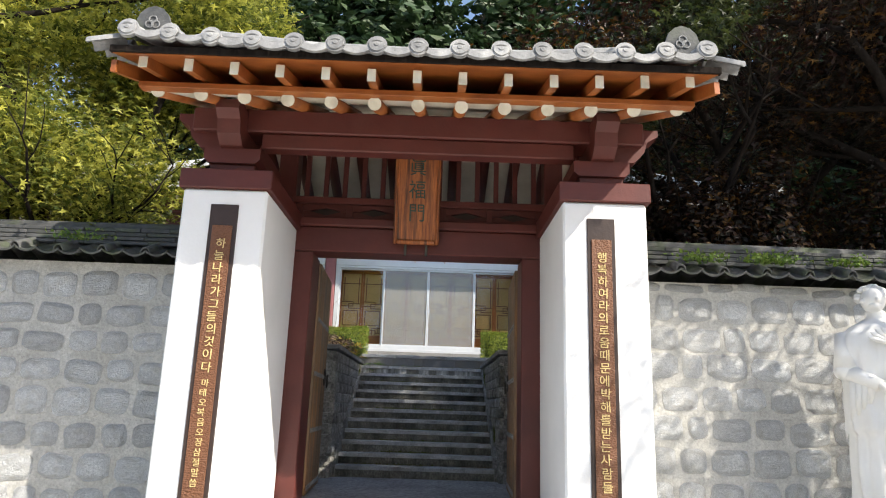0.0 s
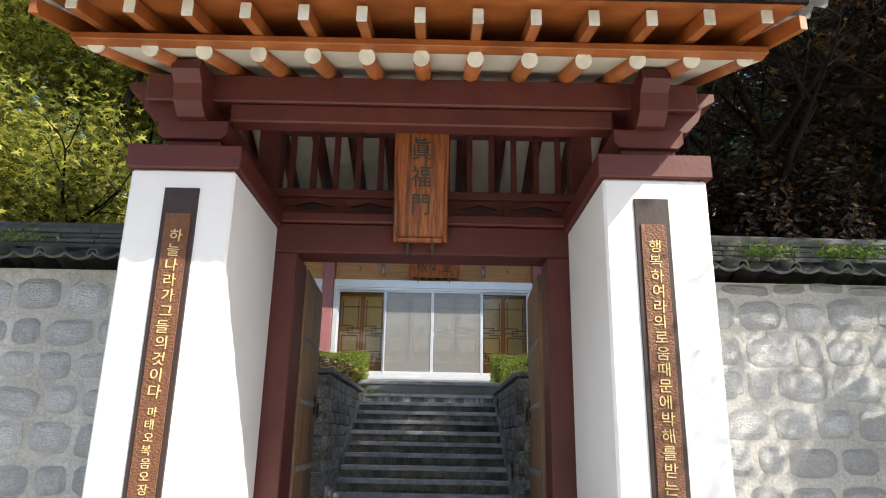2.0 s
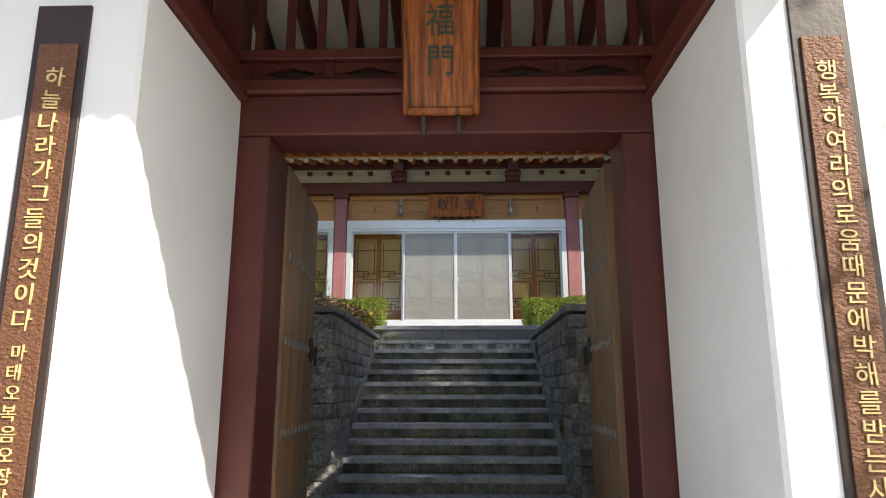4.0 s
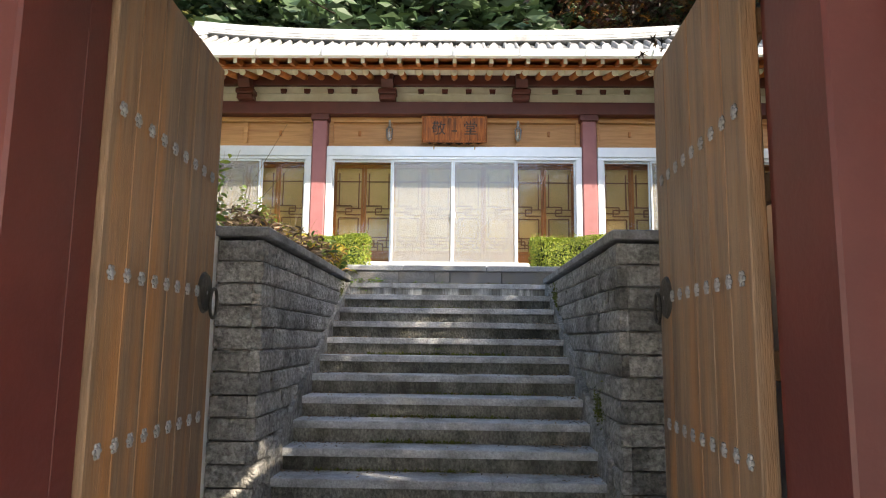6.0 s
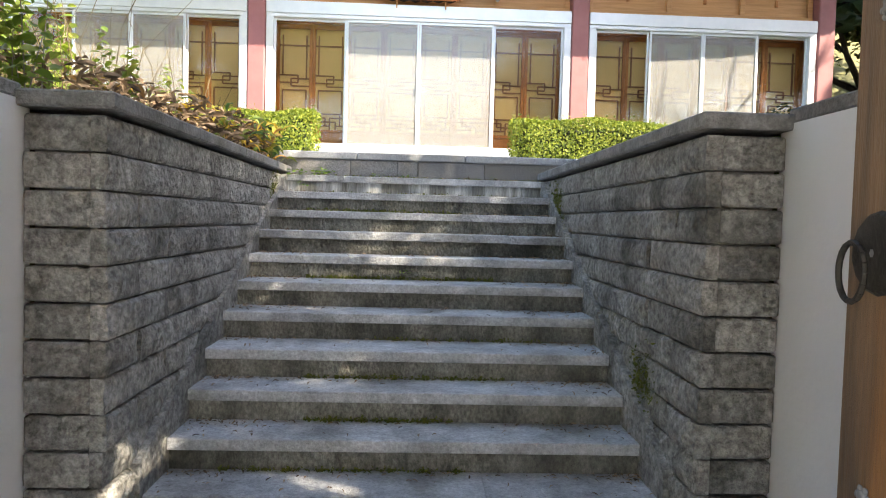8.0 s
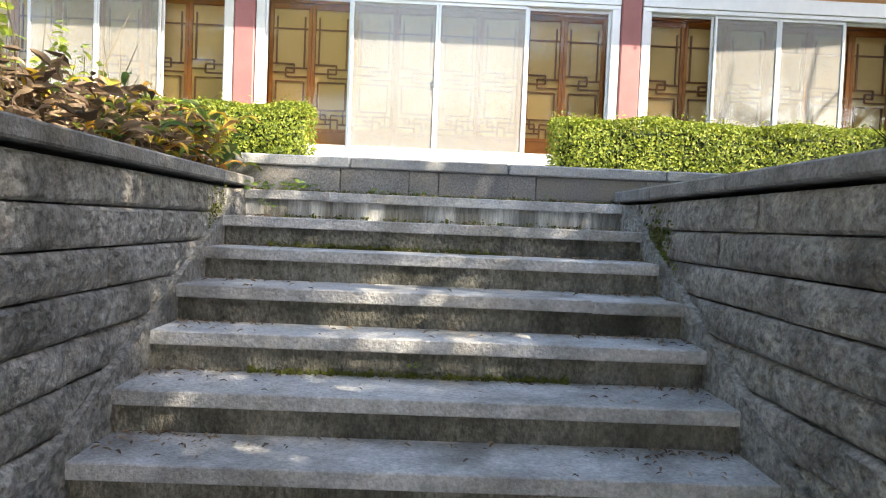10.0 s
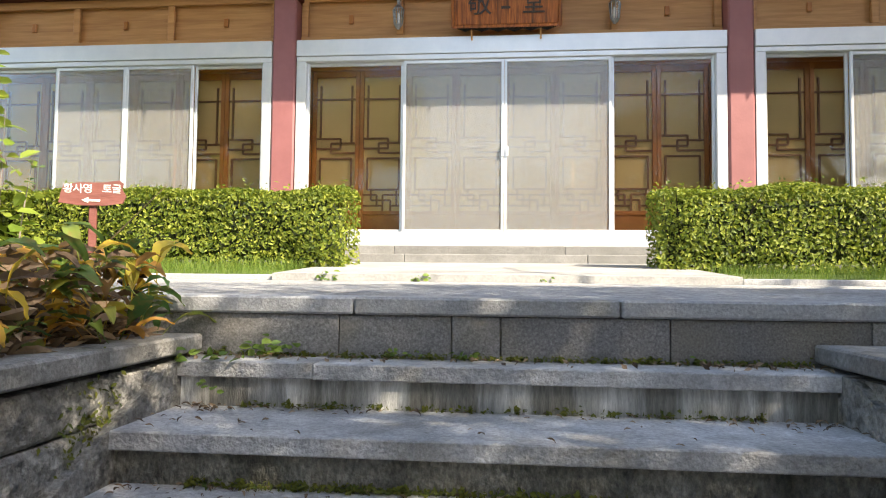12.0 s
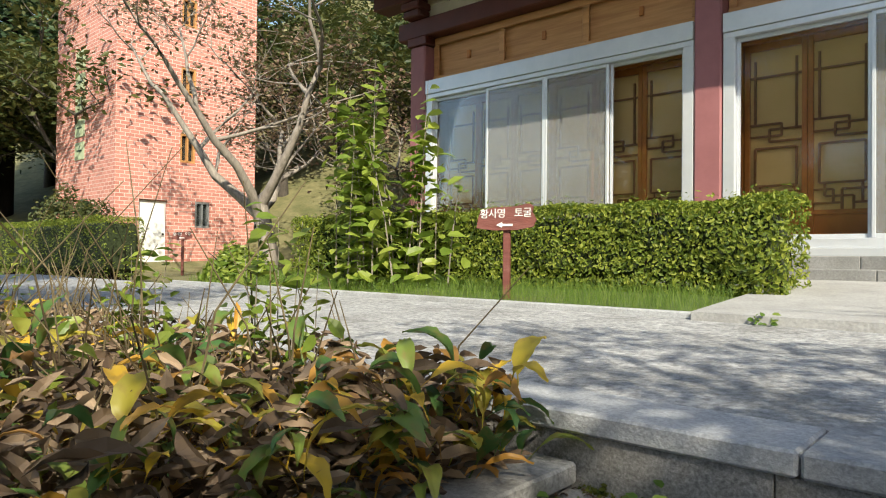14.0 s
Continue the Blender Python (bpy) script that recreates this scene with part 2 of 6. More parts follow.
BARK = surface("grey bark", (0.18, 0.155, 0.13), (0.34, 0.30, 0.26), 0.9, 12, 0.8, 30, grain=(1, 1, 0.3))
WOODBARK = surface("dull woodland bark", (0.045, 0.038, 0.03), (0.10, 0.085, 0.07), 0.95, 12, 0.8, 30, grain=(1, 1, 0.3))
# Darkened until the shaded limbs barely show; that shade is in the colour.
DARKBARK = surface("shade-darkened bark", (0.009, 0.007, 0.006), (0.024, 0.019, 0.016), 1.0, 12, 0.8, 30, grain=(1, 1, 0.3), spec=0.1)
MOSS = foliage("moss green", [(0.05, 0.08, 0.012), (0.15, 0.16, 0.02), (0.08, 0.10, 0.02)], 0.15, 0.9)
GLASS = pane_material("clear window glass", (0.5, 0.5, 0.5), 0.0, 0.9)
SCREEN = pane_material("insect screen glass", (0.50, 0.50, 0.49), 0.36, 1.0)
DARKGLASS = pane_material("dim window glass", (0.05, 0.06, 0.06), 0.5)
HEDGE = foliage("box hedge leaf", [(0.06, 0.105, 0.015), (0.18, 0.25, 0.03), (0.38, 0.42, 0.065), (0.12, 0.18, 0.022)], 0.42)
YELLOWMAPLE = foliage("yellow-green maple leaf", [(0.12, 0.145, 0.02), (0.38, 0.35, 0.05), (0.72, 0.62, 0.08), (0.17, 0.20, 0.028)], 0.5)
OLIVEMAPLE = foliage("olive maple leaf", [(0.05, 0.08, 0.014), (0.20, 0.23, 0.04), (0.62, 0.60, 0.12), (0.10, 0.14, 0.024)], 0.5)
# Tones darkened for the shade of neighbouring trees; the last stands for sunlit leaves.
REDMAPLE = foliage("shade-darkened red maple leaf", [(0.032, 0.006, 0.004), (0.018, 0.008, 0.005), (0.014, 0.013, 0.005), (0.035, 0.012, 0.005), (0.17, 0.08, 0.010)], 0.3)
# Darkened likewise, with the shade put into the leaf colour.
GREENMAPLE = foliage("shade-darkened green maple leaf", [(0.012, 0.022, 0.006), (0.026, 0.04, 0.009), (0.06, 0.075, 0.012)], 0.35)
PINE = foliage("pine needle", [(0.02, 0.045, 0.015), (0.035, 0.075, 0.028), (0.06, 0.10, 0.035)], 0.15)
WOODLAND = foliage("hillside leaf", [(0.03, 0.055, 0.015), (0.07, 0.09, 0.02), (0.12, 0.12, 0.03), (0.05, 0.07, 0.02)], 0.3)
SHRUBLEAF = foliage("bright shrub leaf", [(0.12, 0.20, 0.03), (0.22, 0.31, 0.05), (0.36, 0.42, 0.08), (0.16, 0.24, 0.035)], 0.45, 0.4)
HOSTA = foliage("yellowing hosta leaf", [(0.07, 0.17, 0.05), (0.13, 0.24, 0.06), (0.24, 0.31, 0.06), (0.50, 0.42, 0.06), (0.78, 0.52, 0.06), (0.66, 0.34, 0.06), (0.36, 0.20, 0.09)], 0.4, 0.45, True, (0.32, 0.18, 0.07))
DRYLEAF = foliage("dry brown leaf", [(0.09, 0.058, 0.038), (0.24, 0.165, 0.105), (0.46, 0.34, 0.23), (0.16, 0.105, 0.065), (0.07, 0.05, 0.034)], 0.2, 0.7)
GRASS = foliage("grass blade", [(0.07, 0.14, 0.02), (0.13, 0.22, 0.03), (0.20, 0.27, 0.05)], 0.35)
SEEDTREE = foliage("pinkish dry leaflet", [(0.20, 0.12, 0.09), (0.28, 0.18, 0.13), (0.16, 0.13, 0.06), (0.24, 0.22, 0.12)], 0.3, 0.7)


# ---- makers ----
def bx(bm, x0, x1, y0, y1, z0, z1, bevel=0.0):
    g = bmesh.ops.create_cube(bm, size=1, matrix=Matrix.LocRotScale(((x0 + x1) / 2, (y0 + y1) / 2, (z0 + z1) / 2), None, (abs(x1 - x0), abs(y1 - y0), abs(z1 - z0))))
    if bevel:
        bmesh.ops.bevel(bm, geom=list({e for v in g["verts"] for e in v.link_edges}), offset=bevel, segments=1, affect="EDGES", profile=0.5)
    return bm


def rod(bm, a, b, r0, r1=None, n=12):
    a, b = Vector(a), Vector(b)
    d = b - a
    m = Matrix.Translation((a + b) / 2) @ d.to_track_quat("Z", "Y").to_matrix().to_4x4()
    bmesh.ops.create_cone(bm, cap_ends=True, segments=n, radius1=r0, radius2=r0 if r1 is None else r1, depth=d.length, matrix=m)
    return bm


def box(x0, x1, y0, y1, z0, z1, bevel=0.0):
    return bx(bmesh.new(), x0, x1, y0, y1, z0, z1, bevel)


def slab_profile(points, a, b, axis="x"):
    """A closed outline pushed along an axis from a to b."""
    bm = bmesh.new()
    rings = []
    for k in (a, b):
        rings.append([bm.verts.new((k, p[0], p[1]) if axis == "x" else (p[0], k, p[1])) for p in points])
    n = len(points)
    for i in range(n):
        bm.faces.new((rings[0][i], rings[0][(i + 1) % n], rings[1][(i + 1) % n], rings[1][i]))
    bm.faces.new(rings[0][::-1])
    bm.faces.new(rings[1])
    bmesh.ops.recalc_face_normals(bm, faces=bm.faces)
    return bm


def mesh_of(name, bm, material, smooth=False):
    me = bpy.data.meshes.new(name)
    bm.to_mesh(me)
    bm.free()
    me.materials.append(material)
    if smooth:
        me.polygons.foreach_set("use_smooth", [True] * len(me.polygons))
    return me


def part(name, bm, material, parent=None, label="", smooth=False):
    ob = new(name, bm if isinstance(bm, bpy.types.Mesh) else mesh_of(name, bm, material, smooth))
    ob.parent = parent
    return tagged(ob, label) if label else ob


def piece(name, me, parent, m):
    ob = new(name, me)
    ob.parent = parent
    ob.matrix_basis = m
    return ob


def thing(name, label, category, x=0, y=0, z=0, group="", kind="", rz=0):
    ob = new(name)
    ob.matrix_basis = pose(x, y, z, 0, 0, rz)
    ob.empty_display_size = 0.1
    return tagged(ob, label, category, group, kind)


def structure(name, bm, material, label, category):
    return tagged(part(name, bm, material), label, category, kind="structure")


def raw(name, verts, faces, material, smooth=False):
    me = bpy.data.meshes.new(name)
    me.from_pydata([tuple(v) for v in verts], [], faces)
    me.materials.append(material)
    if smooth:
        me.polygons.foreach_set("use_smooth", [True] * len(me.polygons))
    return me


def text_mesh(body, size, material, depth=0.004):
    c = bpy.data.curves.new("text", "FONT")
    c.body, c.size, c.extrude = body, size, depth
    c.align_x, c.align_y = "CENTER", "CENTER"
    ob = bpy.data.objects.new("text", c)
    scene.collection.objects.link(ob)
    me = bpy.data.meshes.new_from_object(ob.evaluated_get(bpy.context.evaluated_depsgraph_get()))
    bpy.data.objects.remove(ob)
    bpy.data.curves.remove(c)
    me.materials.clear()
    me.materials.append(material)
    return me


LETTERS = {ch: text_mesh(ch, 1.0, GOLD, 0.035) for ch in sorted(set("하늘나라가그들의것이다마태오복음오장삼절말씀행복하여라의로움때문에박해를받는사람들황사영토굴敬堂眞福門"))}


def letter(ch):
    return LETTERS[ch]


def scatter(name, spots, normals, sizes, shape, material, seed, droop=0.0):
    """Many copies of one flat leaf outline (points in its own plane, folded along its midrib) joined into one mesh."""
    rng = np.random.default_rng(seed)
    n, k = len(spots), len(shape["v"])
    v = np.array(shape["v"])
    z = normals / np.maximum(np.linalg.norm(normals, axis=1, keepdims=True), 1e-6)
    r = rng.normal(size=(n, 3))
    r[:, 2] -= droop
    x = np.cross(z, r)
    x /= np.maximum(np.linalg.norm(x, axis=1, keepdims=True), 1e-6)
    y = np.cross(z, x)
    s = np.asarray(sizes)[:, None, None]
    pts = spots[:, None, :] + s * (v[None, :, 0:1] * x[:, None, :] + v[None, :, 1:2] * y[:, None, :] + v[None, :, 2:3] * z[:, None, :])
    faces = [tuple(int(j) + i * k for j in f) for i in range(n) for f in shape["f"]]
    return raw(name, pts.reshape(-1, 3), faces, material)


OVAL = {"v": [(-0.5, 0, 0), (-0.1, -0.26, 0.06), (0.5, 0, -0.05), (-0.1, 0.26, 0.06)], "f": [(0, 1, 2), (0, 2, 3)]}
STAR = {"v": [(0, 0, 0), (-0.15, -0.5, -0.05), (0.12, -0.18, 0.03), (0.35, -0.42, -0.05), (0.25, -0.08, 0.03), (0.6, 0, -0.08), (0.25, 0.08, 0.03), (0.35, 0.42, -0.05), (0.12, 0.18, 0.03), (-0.15, 0.5, -0.05)],
        "f": [(0, 1, 2), (0, 2, 3, 4), (0, 4, 5, 6), (0, 6, 7, 8), (0, 8, 9)]}
BLADE = {"v": [(0, -0.03, 0), (0, 0.03, 0), (0.6, 0.02, 0.05), (0.6, -0.02, 0.05), (1, 0, 0.18)], "f": [(0, 1, 2, 3), (3, 2, 4)]}


# ---- ground ----
GROUND, COURT, PLAZA = -0.45, 0.0, 1.93


def ground_sheet():
    """One sheet: the lane before the gate, the raised garden behind the wall, and the hill behind the hall."""
    xs = sorted(set([-900, -300, -120, -60, 60, 120, 300, 900] + [round(-40 + 2 * i, 2) for i in range(41)] + [-2.2, -1.45, 1.45, 2.2]))
    ys = sorted(set([-600, -150, -60, -30, 60, 80, 120, 200, 500, 900] + [round(-16 + 2 * i, 2) for i in range(34)] + [1.2, 1.5, 3.9, 4.0, 7.3, 7.45]))
    verts, faces = [], []
    for y in ys:
        for x in xs:
            if y <= 1.2:
                z = GROUND
            elif abs(x) <= 1.45 and y <= 7.3:
                z = GROUND - 0.02
            else:
                z = 1.55 if y < 7.4 else 1.72 + 0.04 * min(max(y - 7.4, 0), 3)
                if y > 18:
                    z += 0.55 * (min(y, 60) - 18) ** 1.05 * (0.8 + 0.2 * noise.noise((x * 0.08, y * 0.08, 3)))
                if x < -20:
                    z += 0.22 * (min(-x, 60) - 20) * min(max((y - 8) / 10, 0), 1)
            verts.append((x, y, z))
    w = len(xs)
    for j in range(len(ys) - 1):
        for i in range(w - 1):
            faces.append((j * w + i, j * w + i + 1, (j + 1) * w + i + 1, (j + 1) * w + i))
    ob = new("ground", raw("ground", verts, faces, HILL))
    return tagged(ob, "dry grassy ground rising to a wooded hillside", "ground", kind="structure")


ground_sheet()
# Lane surface is unseen and serves as a bright reflector for the soffit.
structure("lane", box(-30, 30, -40, 0.9, GROUND - 0.05, GROUND + 0.006), EARTH, "unseen concrete lane before the gate, paled for bounce light", "lane")

# ---- gate floor and steps ----
structure("gate_floor", slab_profile([(-0.1, GROUND + 0.01), (-0.1, -0.30), (0.95, -0.30), (0.95, -0.15), (1.62, -0.15), (1.62, 0.0), (4.30, 0.0), (4.30, -0.5), (-0.1, -0.5)], -1.44, 1.44), CONCRETE, "grey concrete gate floor with two low steps", "floor")

# ---- stair ----
STEP_Y = [4.13, 4.405, 4.68, 4.95, 5.28, 5.57, 5.88, 6.14, 6.48, 6.77, 7.165]
STEP_R = 0.155


def stair():
    root = thing("staircase", "worn grey granite staircase with mossy stained risers between block walls", "staircase", 0, 4.1, 0, kind="structure")
    for i, y in enumerate(STEP_Y):
        z1 = STEP_R * (i + 1)
        back = STEP_Y[i + 1] if i < 10 else 7.36
        # tread: two or three slabs with an overhanging nosing
        cuts = [-1.17] + sorted(random.sample([-0.62, -0.3, 0.05, 0.35, 0.7], (1, 0, 0, 0, 0, 0, 0, 1, 0, 0, 1)[i])) + [1.17]
        for a, b in zip(cuts, cuts[1:]):
            tread = part("tread", box(a + 0.0005, b - 0.0005, y - 4.1, back - 4.1 + 0.05, z1 - 0.055, z1, 0.004), TREAD, root)
            tread.location.z = random.uniform(-0.003, 0.003)
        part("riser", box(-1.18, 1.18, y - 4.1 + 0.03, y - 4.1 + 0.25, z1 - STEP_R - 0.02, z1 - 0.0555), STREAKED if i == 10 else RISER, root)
    return root


stair()


def split_block(y0, y1, z0, z1, face, back, seed):
    """A long cement block lying along y: clean arrises, a broken bulging face, a plain back."""
    q = random.Random(seed)
    n, m = max(4, int((y1 - y0) / 0.07)), 4
    v, f = [], []
    d = 1 if face > back else -1
    ph = q.uniform(0, 9)
    for j in range(m + 1):
        for i in range(n + 1):
            y, z = y0 + (y1 - y0) * i / n, z0 + (z1 - z0) * (0, 0.1, 0.5, 0.9, 1)[j]
            swell = 0.012 * noise.noise((y * 9 + ph, z * 14, ph)) + q.uniform(-0.005, 0.005)
            set_in = 0.013 if j in (0, m) else 0.012 if i in (0, n) else 0.002 if j != 2 else -0.004
            v.append((face - d * (set_in + (swell if 0 < j < m else 0)), y, z))
    w = n + 1
    for j in range(m):
        for i in range(n):
            f.append((j * w + i, j * w + i + 1, (j + 1) * w + i + 1, (j + 1) * w + i))
    c = len(v)
    v += [(back, y0, z0), (back, y1, z0), (back, y1, z1), (back, y0, z1)]
    f += [(c, c + 1) + tuple(range(n, -1, -1)), (c + 2, c + 3) + tuple(m * w + i for i in range(n + 1)), (c + 3, c) + tuple(j * w for j in range(m + 1)), (c + 1, c + 2) + tuple(j * w + n for j in range(m, -1, -1))]
    if d < 0:
        f = [p[::-1] for p in f]
    return raw("block", v, f, CEMENT)


def side_wall(s):
    """The block wall beside the stair: courses of long cement blocks under a flat coping."""
    root = thing("wall_stair_east" if s > 0 else "wall_stair_west", "weathered grey cement block retaining wall with flat coping and moss", "wall", s * 1.3, 3.9, 0, kind="structure")
    rng = random.Random(4 + s)
    part("core", box(*sorted((-s * 0.10, s * 0.14)), 0.05, 3.38, -0.05, 1.70), MORTAR, root)
    z, row = 0.0, 0
    while z < 1.70:
        h = min(0.142, 1.715 - z)
        y = -0.02
        while y < 3.40:
            length = 0.30 if (y < 0 and row % 2) else rng.uniform(1.1, 1.9) if y > 0 else 0.62
            e = min(y + length, 3.44)
            # split-face block, standing a little proud
            out = rng.uniform(0.0, 0.016)
            part("block", split_block(y + 0.0015, e - 0.0015, z + 0.003, z + h - 0.004, -s * (0.162 + out), -s * 0.10, rng.random()), CEMENT, root)
            y = e
        # end face towards the gate
        b = box(*sorted((-s * 0.098, s * 0.145)), -0.02 - rng.uniform(0, 0.012), 0.05, z + 0.005, z + h - 0.005, 0.008)
        part("block", b, CEMENT, root)
        z, row = z + 0.142, row + 1
    y = -0.06
    while y < 3.42:
        e = min(y + rng.uniform(0.8, 1.1), 3.46)
        part("coping_stone", box(-0.20 if s > 0 else -0.18, 0.18 if s > 0 else 0.20, y + 0.002, e - 0.002, 1.722, 1.785, 0.008), COPING, root)
        y = e
    # sloping stringer beside the steps
    x0, x1 = (-0.20, -0.155) if s > 0 else (0.155, 0.20)
    part("stringer", slab_profile([(0.2, 0.0), (0.2, 0.30), (3.2, 1.70), (3.44, 1.70), (3.44, 0.0)], x0, x1), CEMENT, root)
    return root


side_wall(1), side_wall(-1)


def court_wall(s):
    root = thing("wall_court_east" if s > 0 else "wall_court_west", "white plastered low wall between gate and stair", "wall", s * 1.53, 2.9, 0, kind="structure")
    part("plaster", box(-0.08, 0.08, -1.25, 1.03, -0.05, 1.75), PLASTER, root)
    part("coping_stone", box(*sorted((-s * 0.075, s * 0.12)), -1.25, 0.99, 1.752, 1.81, 0.008), COPING, root)


court_wall(1), court_wall(-1)

# ---- terrace ----
def terrace_kerb():
    root = thing("terrace_kerb", "grey granite kerb over speckled dark granite panels at the stair head", "kerb", 0, 7.35, 1.7, kind="structure")
    xs = [-5.4, -4.3, -3.2, -2.1, -1.5, -0.523, 0.446, 1.42, 2.4, 3.4, 4.4, 5.4]
    for a, b in zip(xs, xs[1:]):
        part("kerb_stone", box(a + 0.003, b - 0.003, 0.0, 0.30, 0.165, 0.23, 0.008), KERB, root)
    px = [-5.4, -4.2, -3.0, -1.75, -0.58, -0.16, 0.02, 0.62, 1.3, 2.4, 3.6, 5.4]
    for a, b in zip(px, px[1:]):
        part("panel", box(a + 0.002, b - 0.002, 0.02, 0.12, -0.06, 0.163, 0.003), DARKGRANITE, root)


terrace_kerb()
structure("pavement_terrace", slab_profile([(7.64, 1.80), (7.64, 1.925), (9.88, 1.992), (9.88, 1.80)], -14, 9), CONCRETE, "rough scored grey concrete path along the terrace", "path")
structure("lawn_west", slab_profile([(9.98, 1.85), (9.98, 2.0), (10.8, 2.08), (13.0, 2.16), (13.0, 1.85)], -8.6, -1.75), GRASSGROUND, "green lawn strip under the hedge", "lawn")
structure("lawn_east", slab_profile([(9.98, 1.85), (9.98, 2.0), (10.8, 2.08), (13.0, 2.16), (13.0, 1.85)], 1.72, 9), GRASSGROUND, "green lawn strip under the hedge", "lawn")
for a, b in ((-8.6, -1.75), (1.72, 9)):
    structure("kerb_lawn", box(a, b, 9.885, 9.975, 1.85, 2.035, 0.006), KERB, "low grey kerb edging the lawn", "kerb")
structure("slab_entrance", slab_profile([(9.84, 1.85), (9.84, 2.045), (12.25, 2.205), (12.25, 1.85)], -1.73, 1.70), PALECON, "pale concrete slab before the hall door", "slab")


def hall_step():
    root = thing("hall_step", "pale granite doorstep before the hall", "step", 0, 12.25, 2.0, kind="structure")
    for a, b in ((-3.2, -1.1), (-1.1, 0.9), (0.9, 3.2)):
        part("lower_step", box(a + 0.002, b - 0.002, 0.0, 0.6, -0.1, 0.30, 0.008), STEPSTONE, root)
    for a, b in ((-7.4, -5.2), (-5.2, -3.1), (-3.1, -1.3), (-1.3, 0.7), (0.7, 3.1), (3.1, 5.2), (5.2, 7.4)):
        part("upper_step", box(a + 0.002, b - 0.002, 0.5, 1.4, -0.1, 0.42, 0.008), STEPSTONE, root)


hall_step()

# ---- gate ----
gate = thing("temple_gate", "traditional Korean gate with white plastered piers and tiled roof", "gate", 0, 0, 0)


def pier(s):
    x0, x1 = sorted((s * 1.287, s * 2.017))
    c = (x0 + x1) / 2
    root = part("pier", box(x0, x1, 0.0, 1.30, GROUND, 2.755, 0.018), PLASTER, gate, "white plastered pier")
    part("cap", box(x0 - 0.035, x1 + 0.035, -0.035, 1.32, 2.757, 2.93, 0.008), MAROON, root)
    part("capital_foot", box(c - 0.20, c + 0.20, 0.10, 0.52, 2.932, 3.02, 0.006), MAROON, root)
    part("capital", slab_profile([(c - 0.21, 3.022), (c + 0.21, 3.022), (c + 0.25, 3.06), (c + 0.25, 3.16), (c - 0.25, 3.16), (c - 0.25, 3.06)], 0.06, 0.56, "y"), MAROON, root)
    # bracket arm with a rounded nose
    arm = [(-0.18, 3.52), (0.6, 3.52), (0.6, 3.162), (0.0, 3.162), (-0.10, 3.24), (-0.13, 3.36), (-0.21, 3.43)]
    part("bracket", slab_profile(arm, c - 0.10, c + 0.10), MAROON, root)
    side = [(c, 3.165), (c + s * 0.33, 3.20), (c + s * 0.42, 3.30), (c + s * 0.45, 3.40), (c + s * 0.55, 3.46), (c + s * 0.55, 3.52), (c, 3.52)]
    part("side_bracket", slab_profile(side, 0.16, 0.40, "y"), MAROON, root)
    return root


for s in (-1, 1):
    pier(s)

# beams across the front
part("back_beam", box(-1.42, 1.42, 1.80, 2.0, 2.86, 3.155, 0.01), MAROON, gate)
part("front_beam", box(-1.42, 1.42, 0.12, 0.28, 3.195, 3.34, 0.012), MAROON, gate)
part("upper_beam", box(-2.05, 2.05, 0.09, 0.43, 3.342, 3.56, 0.012), MAROON, gate)
for s in (-1, 1):
    part("tie_beam", box(s * 1.62 - 0.09, s * 1.62 + 0.09, 0.55, 1.9, 3.17, 3.40, 0.01), MAROON, gate)
    part("eave_gable_board", slab_profile([(-0.92, 3.36), (-0.92, 3.46), (1.16, 4.24), (3.24, 3.46), (3.24, 3.36), (1.16, 4.04)], s * 2.30 - 0.02, s * 2.30 + 0.02), OCHRE, gate)

